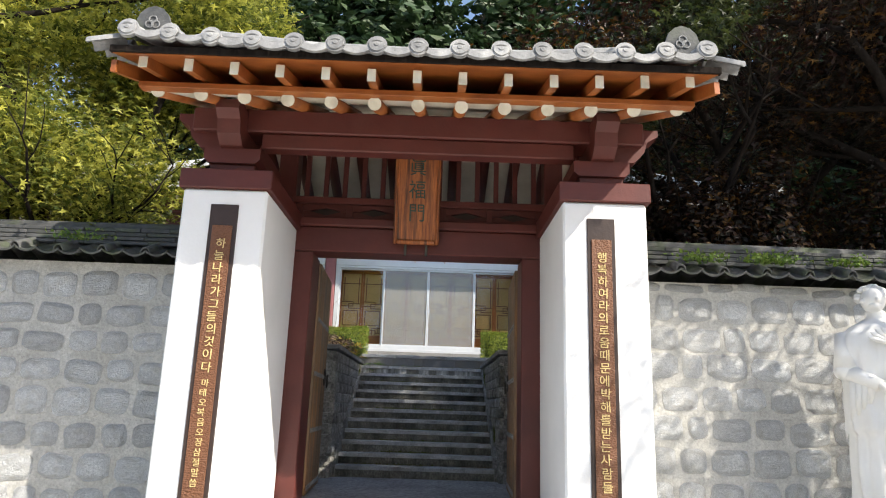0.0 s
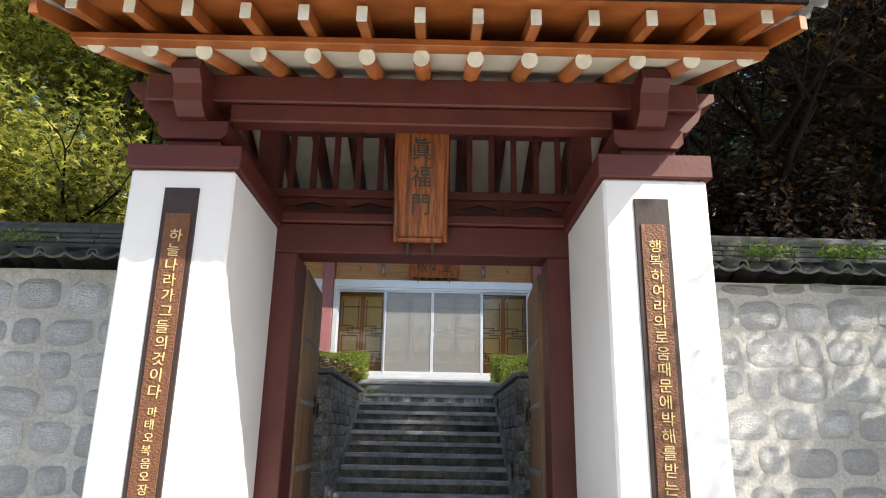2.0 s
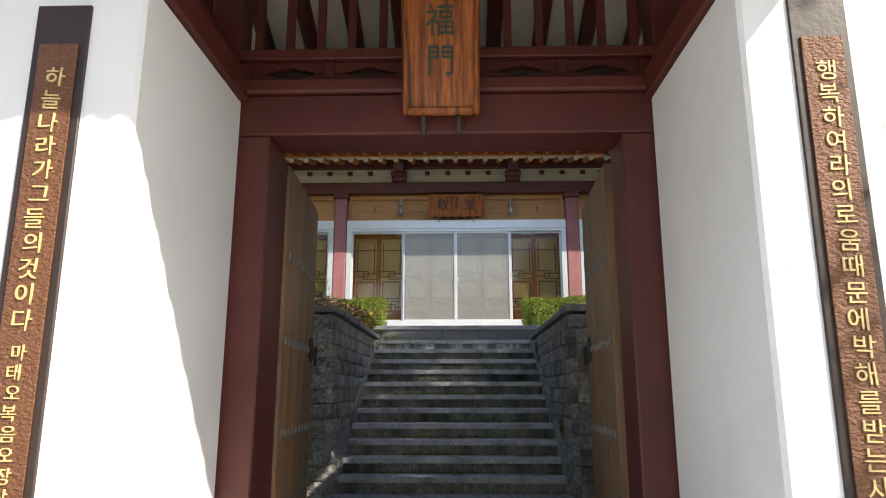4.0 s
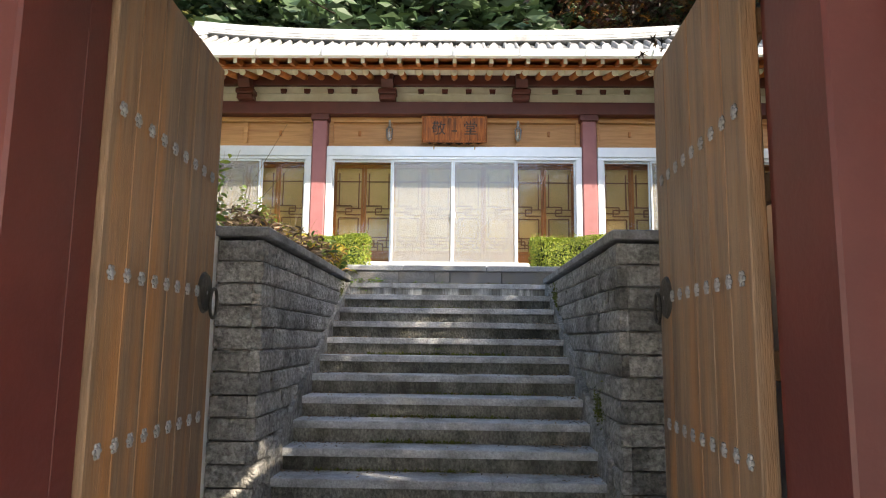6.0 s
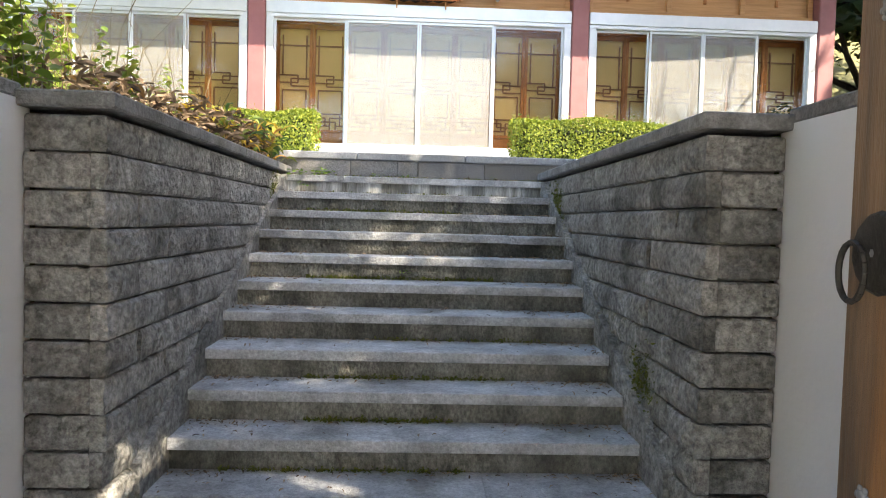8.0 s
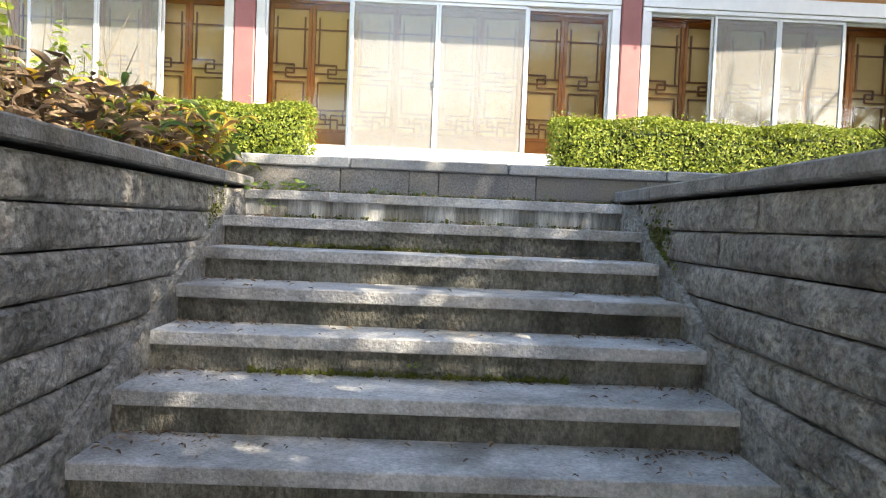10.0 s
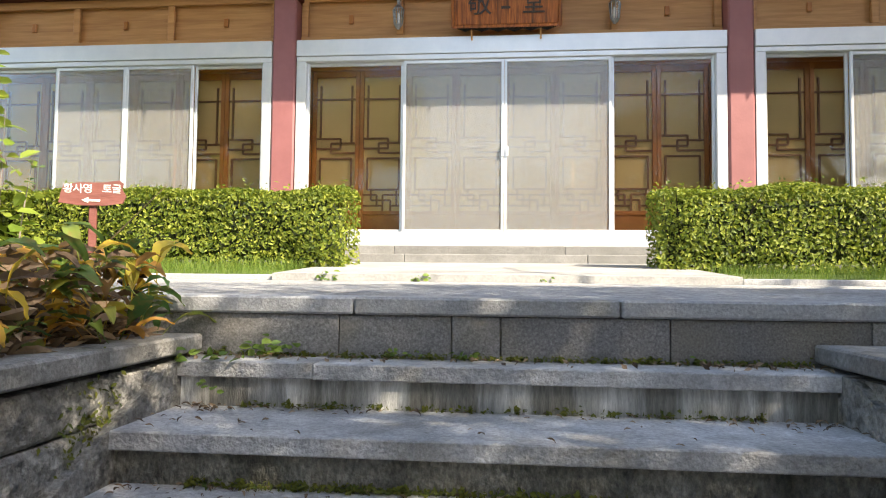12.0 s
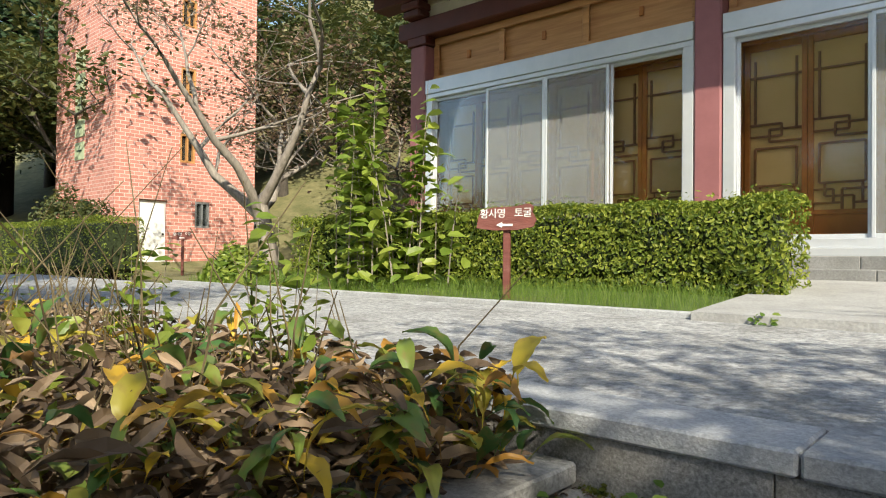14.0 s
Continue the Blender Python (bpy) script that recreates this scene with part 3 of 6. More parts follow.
# door wall set back between the piers
def door_wall():
    root = thing("door_frame", "maroon painted timber door frame", "door frame", 0, 0, 0)
    root.parent = gate
    del root["category"]
    for s in (-1, 1):
        a, b = sorted((s * 1.10, s * 1.34))
        part("jamb", box(a, b, 1.32, 1.66, -0.2, 2.53, 0.01), MAROON, root)
    for s in (-1, 1):
        part("hinge_post", box(*sorted((1.155, 1.46) if s > 0 else (-1.108, -1.46)), 1.662, 1.80, -0.1, 2.53, 0.008), MAROON, root)
    part("lintel", box(-1.34, 1.34, 1.31, 1.66, 2.532, 2.80, 0.012), MAROON, root)
    part("rail", box(-1.34, 1.34, 1.27, 1.62, 2.802, 2.90, 0.015), MAROON, root)
    part("sill", box(-1.34, 1.34, 1.40, 1.60, -0.149, 0.0, 0.01), MAROON, root)
    # panel band pierced by flat diamonds
    for i, c in enumerate((-1.02, -0.50, 0.0, 0.50, 1.02)):
        w = 0.25
        for up in (1, -1):
            b = slab_profile([(c - w, 3.0 + up * 0.075), (c - w, 3.0 + up * 0.002), (c - 0.17, 3.0 + up * 0.002), (c, 3.0 + up * 0.045), (c + 0.17, 3.0 + up * 0.002), (c + w, 3.0 + up * 0.002), (c + w, 3.0 + up * 0.075)], 1.42, 1.46, "y")
            part("pierced_panel", b, MAROON, root)
    for x in (-1.30, -0.76, -0.25, 0.25, 0.76, 1.30):
        part("stile", box(x - 0.035, x + 0.035, 1.40, 1.474, 2.902, 3.075, 0.004), MAROON, root)
    # Near-black sheet closing the diamonds, in place of the shade behind them.
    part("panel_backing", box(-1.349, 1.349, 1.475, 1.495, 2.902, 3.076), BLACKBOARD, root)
    part("mid_rail", box(-1.38, 1.38, 1.36, 1.52, 3.077, 3.15, 0.008), MAROON, root)
    part("top_rail", box(-1.349, 1.349, 1.36, 1.52, 3.735, 3.80, 0.008), MAROON, root)
    part("upper_panel", box(-1.349, 1.349, 1.42, 1.47, 3.801, 3.925, 0.003), MAROON, root)
    for i in range(13):
        x = -1.24 + i * 0.2067
        part("baluster", box(x - 0.026, x + 0.026, 1.41, 1.46, 3.151, 3.734, 0.003), MAROON, root)
    for s in (-1, 1):
        part("post", box(s * 1.45 - 0.10, s * 1.45 + 0.10, 1.36, 1.60, 2.902, 3.90, 0.01), MAROON, root)
    return root


door_wall()

# rafters
def gate_rafters():
    me = mesh_of("rafter", rod(bmesh.new(), (0, 0, 0), (0, 1.62, 0.62), 0.055, 0.065, 14), OCHRE, True)
    end = mesh_of("rafter_end", rod(bmesh.new(), (0, -0.004, -0.0015), (0, 0.012, 0.0045), 0.0555, 0.0555, 14), ENDPAINT)
    inner = me.copy()
    inner.materials[0] = MAROON
    fly = mesh_of("flying_rafter", slab_profile([(0, -0.055), (0, 0.045), (0.85, 0.27), (0.85, 0.17)], -0.032, 0.032), OCHRE)
    flyend = mesh_of("flying_rafter_end", box(-0.0325, 0.0325, -0.006, 0.006, -0.056, 0.046), ENDPAINT)
    for i in range(13):
        x = -2.142 + i * 0.3577
        lift = 0.05 * (abs(x) / 2.15) ** 3
        for turn in (0, 1):
            m = Matrix.Translation((x, -0.478, 3.385 + lift)) if not turn else Matrix.Translation((x, 2.8, 3.385 + lift)) @ Matrix.Rotation(math.pi, 4, "Z")
            r = piece("rafter", inner if turn else me, gate, m)
            piece("rafter_end", end, r, Matrix())
            m = Matrix.Translation((x * 0.985, -0.862, 3.445 + lift)) if not turn else Matrix.Translation((x, 3.19, 3.445 + lift)) @ Matrix.Rotation(math.pi, 4, "Z")
            f = piece("flying_rafter", fly, gate, m)
            piece("flying_rafter_end", flyend, f, Matrix())


gate_rafters()
# plaster ceiling above the rafters, boards above the flying rafters
part("soffit", slab_profile([(-0.45, 3.435), (-0.45, 3.46), (1.16, 4.085), (2.77, 3.46), (2.77, 3.435), (1.16, 4.06)], -2.27, 2.27), CREAM, gate, "cream plaster soffit")
for a, b, c, d in ((-0.56, -0.46, 3.425, 3.475), (2.78, 2.88, 3.425, 3.475)):
    part("eave_batten", box(-2.27, 2.27, a, b, c, d, 0.005), OCHRE, gate)
for s in (1, -1):
    part("eave_board", slab_profile([(1.16 - s * 2.12, 3.495), (1.16 - s * 2.12, 3.525), (1.16, 4.19), (1.16, 4.16)], -2.30, 2.30), OCHRE, gate)
    part("fascia", box(-2.32, 2.32, *sorted((1.16 - s * 2.10, 1.16 - s * 2.14)), 3.50, 3.555, 0.004), DARKBARK, gate)


def tile_bits():
    """Meshes of one cover tile row, its round end, and the drip tile between."""
    def half(r, length, n=8):
        v, f = [], []
        for j, y in enumerate((0.0, length)):
            for rr in (r, r - 0.015):
                for i in range(n + 1):
                    a = math.pi * i / n
                    v.append((rr * math.cos(a), y, rr * math.sin(a)))
        k = n + 1
        for i in range(n):
            f += [(i, i + 1, 2 * k + i + 1, 2 * k + i), (k + i + 1, k + i, 3 * k + i, 3 * k + i + 1), (i + 1, i, k + i, k + i + 1)]
        return v, f
    cover = raw("cover_tile", *half(0.075, 0.32), TILE, True)
    bm = bmesh.new()
    rod(bm, (0, -0.012, 0.02), (0, 0.02, 0.02), 0.078, 0.078, 20)
    rod(bm, (0, -0.022, 0.02), (0, -0.010, 0.02), 0.060, 0.062, 20)
    rod(bm, (0, -0.028, 0.02), (0, -0.020, 0.02), 0.018, 0.02, 10)
    disc = mesh_of("tile_end", bm, TILE)
    # drip tile: a hanging crescent at the eave
    pts = []
    for i in range(9):
        a = -0.13 + 0.26 * i / 8
        pts.append((a, -0.065 + 0.055 * (a / 0.13) ** 2))
    for i in range(8, -1, -1):
        a = -0.13 + 0.26 * i / 8
        pts.append((a, -0.005 + 0.045 * (a / 0.13) ** 2))
    drip = mesh_of("drip_tile", slab_profile(pts, -0.012, 0.012, "y"), TILE)
    sag = []
    for i in range(9):
        a = -0.16 + 0.32 * i / 8
        sag.append((a, -0.02 + 0.05 * (a / 0.16) ** 2))
    for i in range(8, -1, -1):
        a = -0.16 + 0.32 * i / 8
        sag.append((a, 0.0 + 0.05 * (a / 0.16) ** 2))
    pan = mesh_of("pan_tile", slab_profile(sag, 0.0, 0.34, "y"), TILE)
    return cover, disc, drip, pan


COVER, DISC, DRIP, PAN = tile_bits()


def slope_z(d, rise):
    """Height of a sagging roof slope at d metres in from the eave."""
    return rise * (0.72 * d + 0.28 * d * d)


def tiled_slope(parent, x0, x1, step, eave_y, eave_z, run, height, s, lift, ends):
    """Rows of tiles up one slope. s = 1 faces -y, -1 faces +y."""
    n = round((x1 - x0) / step)
    count = math.ceil(run / 0.30)
    for i in range(n + 1):
        x = x0 + (x1 - x0) * i / n
        up = lift * (abs(2 * (x - (x0 + x1) / 2) / (x1 - x0))) ** 3
        for j in range(count):
            d0, d1 = j / count, (j + 1) / count
            ya, yb = d0 * run, d1 * run
            za, zb = slope_z(d0, height), slope_z(d1, height)
            tilt = math.atan2(zb - za, yb - ya)
            stretch = math.hypot(yb - ya, zb - za) / 0.32 * 1.04
            m = Matrix.Translation((x, eave_y + s * ya, eave_z + za + up)) @ Matrix.Rotation(0 if s > 0 else math.pi, 4, "Z") @ Matrix.Rotation(tilt, 4, "X") @ Matrix.Diagonal((1, stretch, 1, 1))
            piece("cover_tile", COVER, parent, m)
            if i < n:
                m2 = Matrix.Translation((step / 2, 0, -0.03)) @ m
                piece("pan_tile", PAN, parent, m2)
        if ends:
            m = Matrix.Translation((x, eave_y, eave_z + up + 0.01)) @ Matrix.Rotation(0 if s > 0 else math.pi, 4, "Z") @ Matrix.Rotation(radians(-8), 4, "X")
            piece("tile_end", DISC, parent, m)
            if i < n:
                piece("drip_tile", DRIP, parent, Matrix.Translation((step / 2, 0, 0.0)) @ m)


def ridge_course(parent, pts, width, rows, mat=TILE, cap=True):
    """A built-up ridge: thin stacked tile courses with a round cap, along a line of points."""
    for a, b in zip(pts, pts[1:]):
        a, b = Vector(a), Vector(b)
        d = b - a
        turn = d.to_track_quat("Y", "Z").to_matrix().to_4x4()
        bm = bmesh.new()
        for r in range(rows):
            w = width * (1 - 0.06 * r)
            bx(bm, -w / 2 - 0.01 * (r % 2), w / 2 + 0.01 * (r % 2), 0, d.length, r * 0.05, r * 0.05 + 0.042, 0.006)
        if cap:
            rod(bm, (0, 0, rows * 0.05 + 0.01), (0, d.length, rows * 0.05 + 0.01), width * 0.36, width * 0.36, 12)
        ob = part("ridge_tile", bm, mat, parent)
        ob.matrix_basis = Matrix.Translation(a) @ turn


roof = thing("roof", "grey fired tile roof", "roof", 0, 0, 0)
del roof["category"]
roof.parent = gate
tiled_slope(roof, -2.18, 2.20, 0.313, -1.02, 3.575, 2.18, 0.93, 1, 0.07, True)
tiled_slope(roof, -2.18, 2.20, 0.313, 3.34, 3.575, 2.18, 0.93, -1, 0.07, True)
ridge_course(roof, [(-2.3, 1.16, 4.61), (-1.2, 1.16, 4.52), (0, 1.16, 4.50), (1.2, 1.16, 4.52), (2.3, 1.16, 4.61)], 0.24, 5)
for s in (-1, 1):
    ridge_course(roof, [(s * 2.08, -0.80, 3.72), (s * 2.08, -0.2, 3.86), (s * 2.08, 1.16, 4.57)], 0.17, 3)
    ridge_course(roof, [(s * 2.08, 3.12, 3.72), (s * 2.08, 2.52, 3.86), (s * 2.08, 1.16, 4.57)], 0.17, 3)
    # end tile with an arched crest
    arch = [(-0.13, 0.0), (-0.135, 0.14), (-0.11, 0.22), (-0.06, 0.27), (0, 0.29), (0.06, 0.27), (0.11, 0.22), (0.135, 0.14), (0.13, 0.0)]
    crest = part("crest_tile", slab_profile([(s * 2.08 + a, 3.68 + b) for a, b in arch], -0.86, -0.82, "y"), DARKTILE, roof, "arched crest tile with rosette")
    bm = bmesh.new()
    for k in range(3):
        a = radians(90 + 120 * k)
        c = Vector((s * 2.08 + 0.028 * math.cos(a), -0.865, 3.82 + 0.028 * math.sin(a)))
        for q in range(14):
            p, p2 = q * math.tau / 14, (q + 1) * math.tau / 14
            rod(bm, c + Vector((0.03 * math.cos(p), 0, 0.03 * math.sin(p))), c + Vector((0.03 * math.cos(p2), 0, 0.03 * math.sin(p2))), 0.006, 0.006, 5)
    part("rosette", bm, TILE, crest)
    # verge: tiles laid sideways over the gable
    for k in range(12):
        d = k / 12
        for way in (1, -1):
            y = 1.16 - way * (2.18 * (1 - d))
            m = Matrix.Translation((s * 2.24, y + way * 0.09, 3.53 + slope_z(d, 0.93) + 0.07 * (1 - d))) @ Matrix.Rotation(radians(-90 * s), 4, "Z") @ Matrix.Rotation(radians(-10), 4, "X") @ Matrix.Diagonal((1, 0.8, 1, 1))
            piece("verge_tile", COVER, roof, m)


# ---- gate doors ----
def gate_door(s):
    root = thing("gate_door", "open weathered brown plank gate door with rows of zinc studs and iron ring", "door", s * 1.11, 1.72, 0, group="gate door leaves")
    n = 6
    for i in range(n):
        a = i * 1.22 / n
        plank = part("plank", box(-0.03, 0.03, a + 0.001, a + 1.22 / n - 0.001, 0.03, 2.50, 0.004), DOORWOOD, root)
        plank.location.x = s * random.uniform(-0.002, 0.002)
    for z in (0.35, 1.0, 1.6, 2.2):
        part("batten", box(*sorted((s * 0.032, s * 0.085)), 0.04, 1.18, z - 0.05, z + 0.05, 0.006), DOORWOOD, root)
    bm = bmesh.new()
    bmesh.ops.create_uvsphere(bm, u_segments=10, v_segments=6, radius=0.022)
    for k in range(6):
        a = k * math.tau / 6
        bmesh.ops.create_uvsphere(bm, u_segments=6, v_segments=4, radius=0.012, matrix=Matrix.Translation((0, 0.024 * math.cos(a), 0.024 * math.sin(a))))
    bmesh.ops.scale(bm, verts=bm.verts, vec=(0.5, 0.85, 0.85))
    studs = mesh_of("stud", bm, STUD, True)
    for z in (0.10, 0.685, 1.29, 1.88):
        for k in range(9):
            piece("stud", studs, root, Matrix.Translation((-s * 0.033, 0.08 + k * 0.128, z)))
    bm = bmesh.new()
    rod(bm, (-s * 0.031, 1.09, 1.29), (-s * 0.042, 1.09, 1.29), 0.105, 0.095, 14)
    plate = part("ring_plate", bm, IRON, root, "dark iron ring plate")
    bm = bmesh.new()
    for q in range(18):
        p, p2 = q * math.tau / 18, (q + 1) * math.tau / 18
        rod(bm, (-s * 0.062, 1.15 + 0.055 * math.cos(p), 1.24 + 0.075 * math.sin(p)), (-s * 0.062, 1.15 + 0.055 * math.cos(p2), 1.24 + 0.075 * math.sin(p2)), 0.008, 0.008, 6)
    part("ring", bm, IRON, plate)
    root.matrix_basis = pose(s * 1.115, 1.805, 0, 0, 0, -s * 3.0)
    return root


gate_door(-1), gate_door(1)


# ---- name board over the gate ----
def name_board():
    root = thing("name_board", "red-brown varnished wooden name board with green carved characters", "sign board", 0, 0, 0)
    w, h = 0.237, 1.02
    part("board", box(-w + 0.03, w - 0.03, -0.012, 0.03, 0.03, h - 0.03), SIGNWOOD, root)
    for a, b, c, d in ((-w, -w + 0.035, 0, h), (w - 0.035, w, 0, h), (-w + 0.0355, w - 0.0355, 0, 0.05), (-w + 0.0355, w - 0.0355, h - 0.05, h)):
        part("frame", box(a, b, -0.04, 0.035, c, d, 0.012), SIGNWOOD, root)
    for zc, ch in ((0.80, "眞"), (0.56, "福"), (0.32, "門")):
        t = part("character", letter(ch), None, root, "dark green carved character")
        t.data = t.data.copy()
        t.data.materials[0] = GREENINK
        t.matrix_basis = pose(0, -0.016, zc, 90, 0, 0) @ Matrix.Diagonal((0.185, 0.205, 0.2, 1))
    for s in (-1, 1):
        part("hanger", box(s * 0.11 - 0.014, s * 0.11 + 0.014, -0.01, 0.02, -0.12, -0.002, 0.003), IRON, root)
    root.matrix_basis = pose(-0.022, 1.24, 2.62, 15, 0, 0)
    return root


name_board()


# ---- plaques on the piers ----
def plaque(s, x, lines, top):
    root = thing("plaque", "tall dark wooden plaque with gold Korean lettering on a white pier", "plaque", x, 0, 0, group="pier plaques")
    h = 2.9
    part("backing", box(-0.12, 0.12, -0.012, 0.02, top - h, top, 0.004), BLACKBOARD, root)
    face = part("carved_face", box(-0.086, 0.086, -0.022, -0.0125, top - h + 0.1, top - 0.19, 0.002), CARVED, root, "chiselled brown face board")
    for body, size, z0, dz in lines:
        for i, ch in enumerate(body):
            if ch == " ":
                continue
            t = part("letter", letter(ch), GOLD, face, "gold Korean letter")
            t.matrix_basis = pose(random.uniform(-0.006, 0.006), -0.0245, z0 - i * dz, 90, random.uniform(-3, 3), 0) @ Matrix.Diagonal((size * 1.05, size, 0.115, 1))
    return root


plaque(-1, -1.641, (("하늘나라가그들의것이다", 0.094, 2.26, 0.104), ("마태오복음오장삼절말씀", 0.068, 1.095, 0.077)), 2.615)
plaque(1, 1.613, (("행복하여라의로움때문에박해를받는사람들", 0.096, 2.25, 0.1035),), 2.605)


# ---- the hall ----
hall = thing("hall", "Korean timber hall with maroon frame, pine panels and tiled roof", "house", 0, 13.1, 2.1)
HY = 13.1


def hp(name, x0, x1, y0, y1, z0, z1, mat, parent=None, bevel=0.006, label=""):
    return part(name, box(x0, x1, y0 - HY, y1 - HY, z0 - 2.1, z1 - 2.1, bevel), mat, parent or hall, label)


for x in (-7.2, -2.80, 2.80, 7.2):
    hp("column", x - 0.15, x + 0.15, 13.06, 13.40, 2.40, 5.60, PILLAR_RED, None, 0.02, "dusty red square column")
    hp("column_head", x - 0.19, x + 0.19, 13.03, 13.40, 5.602, 5.728, MAROON, None, 0.01)
hp("architrave", -7.6, 7.6, 13.04, 13.44, 5.73, 6.0, MAROON, None, 0.015)
hp("frieze", -7.5, 7.5, 13.16, 13.40, 6.002, 6.36, CREAM, None, 0.004, "cream plaster frieze")
hp("frieze_lip", -7.5, 7.5, 13.13, 13.16, 6.20, 6.23, CREAM, None, 0.003)
hp("purlin_beam", -8.2, 8.2, 13.05, 13.40, 6.362, 6.66, MAROON, None, 0.015)
for x in (-7.2, -4.37, -1.39, 1.39, 4.37, 7.2):
    br = hp("bracket", x - 0.17, x + 0.17, 12.90, 13.16, 6.003, 6.12, MAROON, None, 0.02)
    hp("bracket_cap", x - 0.19, x + 0.19, 12.87, 13.16, 6.122, 6.235, MAROON, br, 0.02)
    part("bracket_nose", slab_profile([(-0.34, 4.28), (-0.24, 4.14), (0.05, 4.14), (0.05, 4.55), (-0.34, 4.55)], x - 0.12, x + 0.12), MAROON, br)
for c in (-5.85, -2.86, 0.05, 2.86, 5.85):
    for k in range(4):
        x = c - 0.75 + k * 0.5
        part("bearing_block", slab_profile([(x - 0.055, 6.20 - 2.1), (x + 0.055, 6.20 - 2.1), (x + 0.065, 6.29 - 2.1), (x - 0.065, 6.29 - 2.1)], 13.09 - HY, 13.158 - HY, "y"), MAROON, hall)


def bay(x0, x1, studs, lanterns):
    # pine boarding over the window frame
    hp("pine_panel", x0, x1, 13.335, 13.39, 5.04, 5.726, HONEY)
    hp("pine_rail", x0, x1, 13.25, 13.299, 5.62, 5.726, HONEY)
    hp("pine_rail", x0, x1, 13.25, 13.299, 5.045, 5.15, HONEY)
    for x in [x0 + 0.05, x1 - 0.05] + studs:
        hp("pine_stud", x - 0.045, x + 0.045, 13.255, 13.298, 5.151, 5.619, HONEY)
    edges = [x0] + studs + [x1]
    for a, b in zip(edges, edges[1:]):
        c = (a + b) / 2
        hp("pine_knob", c - 0.03, c + 0.03, 13.30, 13.334, 5.33, 5.45, LATTICE, None, 0.008)


bay(-7.04, -2.955, [-5.75, -4.42], False)
bay(-2.645, 2.645, [-1.35, 1.35], True)
bay(2.955, 7.04, [4.42, 5.75], False)


def windows(name, x0, x1, mull, kinds):
    """An aluminium sliding front: outer frame, four leaves with glass or screen."""
    win = thing(name, "white aluminium sliding doors with glass and grey insect screens", "window", (x0 + x1) / 2, 13.22, 2.4, kind="structure")
    ox, oy, oz = (x0 + x1) / 2, 13.22, 2.4

    def wp(nm, a, b, c, d, e, f, mat, parent=None, label="", bevel=0.004):
        return part(nm, box(a - ox, b - ox, c - oy, d - oy, e - oz, f - oz, bevel), mat, parent or win, label)
    wp("header", x0, x1, 13.05, 13.21, 4.83, 5.035, ALU)
    wp("header_rail", x0, x1, 13.07, 13.21, 4.765, 4.826, ALU)
    wp("jamb", x0, x0 + 0.12, 13.07, 13.21, 2.40, 4.764, ALU)
    wp("jamb", x1 - 0.12, x1, 13.07, 13.21, 2.40, 4.764, ALU)
    wp("threshold", x0 + 0.121, x1 - 0.121, 12.96, 13.23, 2.421, 2.50, ALU)
    wp("sill_rail", x0 + 0.121, x1 - 0.121, 13.03, 13.21, 2.501, 2.595, ALU)
    xs = [x0 + 0.12] + mull + [x1 - 0.12]
    for i, k in enumerate(kinds):
        a, b = xs[i], xs[i + 1]
        dy = 0.0 if k == "screen" else 0.045
        leaf = wp("leaf_stile", a + 0.002, a + 0.036, 13.10 + dy, 13.14 + dy, 2.597, 4.763, ALU)
        wp("leaf_stile", b - 0.036, b - 0.002, 13.10 + dy, 13.14 + dy, 2.597, 4.763, ALU)
        wp("leaf_rail", a + 0.037, b - 0.037, 13.10 + dy, 13.14 + dy, 4.72, 4.763, ALU)
        wp("leaf_rail", a + 0.037, b - 0.037, 13.10 + dy, 13.14 + dy, 2.597, 2.64, ALU)
        pane = wp("pane", a + 0.037, b - 0.037, 13.117 + dy, 13.123 + dy, 2.641, 4.719, SCREEN if k == "screen" else GLASS, None, "grey insect screen" if k == "screen" else "clear glass pane", 0)
        if k == "screen" and len(mull) == 3 and abs(mull[1]) < 0.1:
            s = 1 if i == 2 else -1
            x = s * 0.03
            wp("pull_handle", x - 0.016, x + 0.016, 13.075, 13.098, 3.54, 3.66, ALU, leaf, "grey pull handle")
    return win


windows("window_1", -7.02, -2.96, [-5.90, -4.93, -4.01], ["glass", "screen", "screen", "glass"])
windows("window_2", -2.635, 2.635, [-1.27, -0.01, 1.29], ["glass", "screen", "screen", "glass"])
windows("window_3", 2.96, 7.02, [4.04, 5.0, 5.98], ["glass", "screen", "screen", "glass"])


MUNTIN = surface("dark brown muntin wood", (0.18, 0.072, 0.024), (0.25, 0.105, 0.036), 0.45, 8, 0.05, 40)


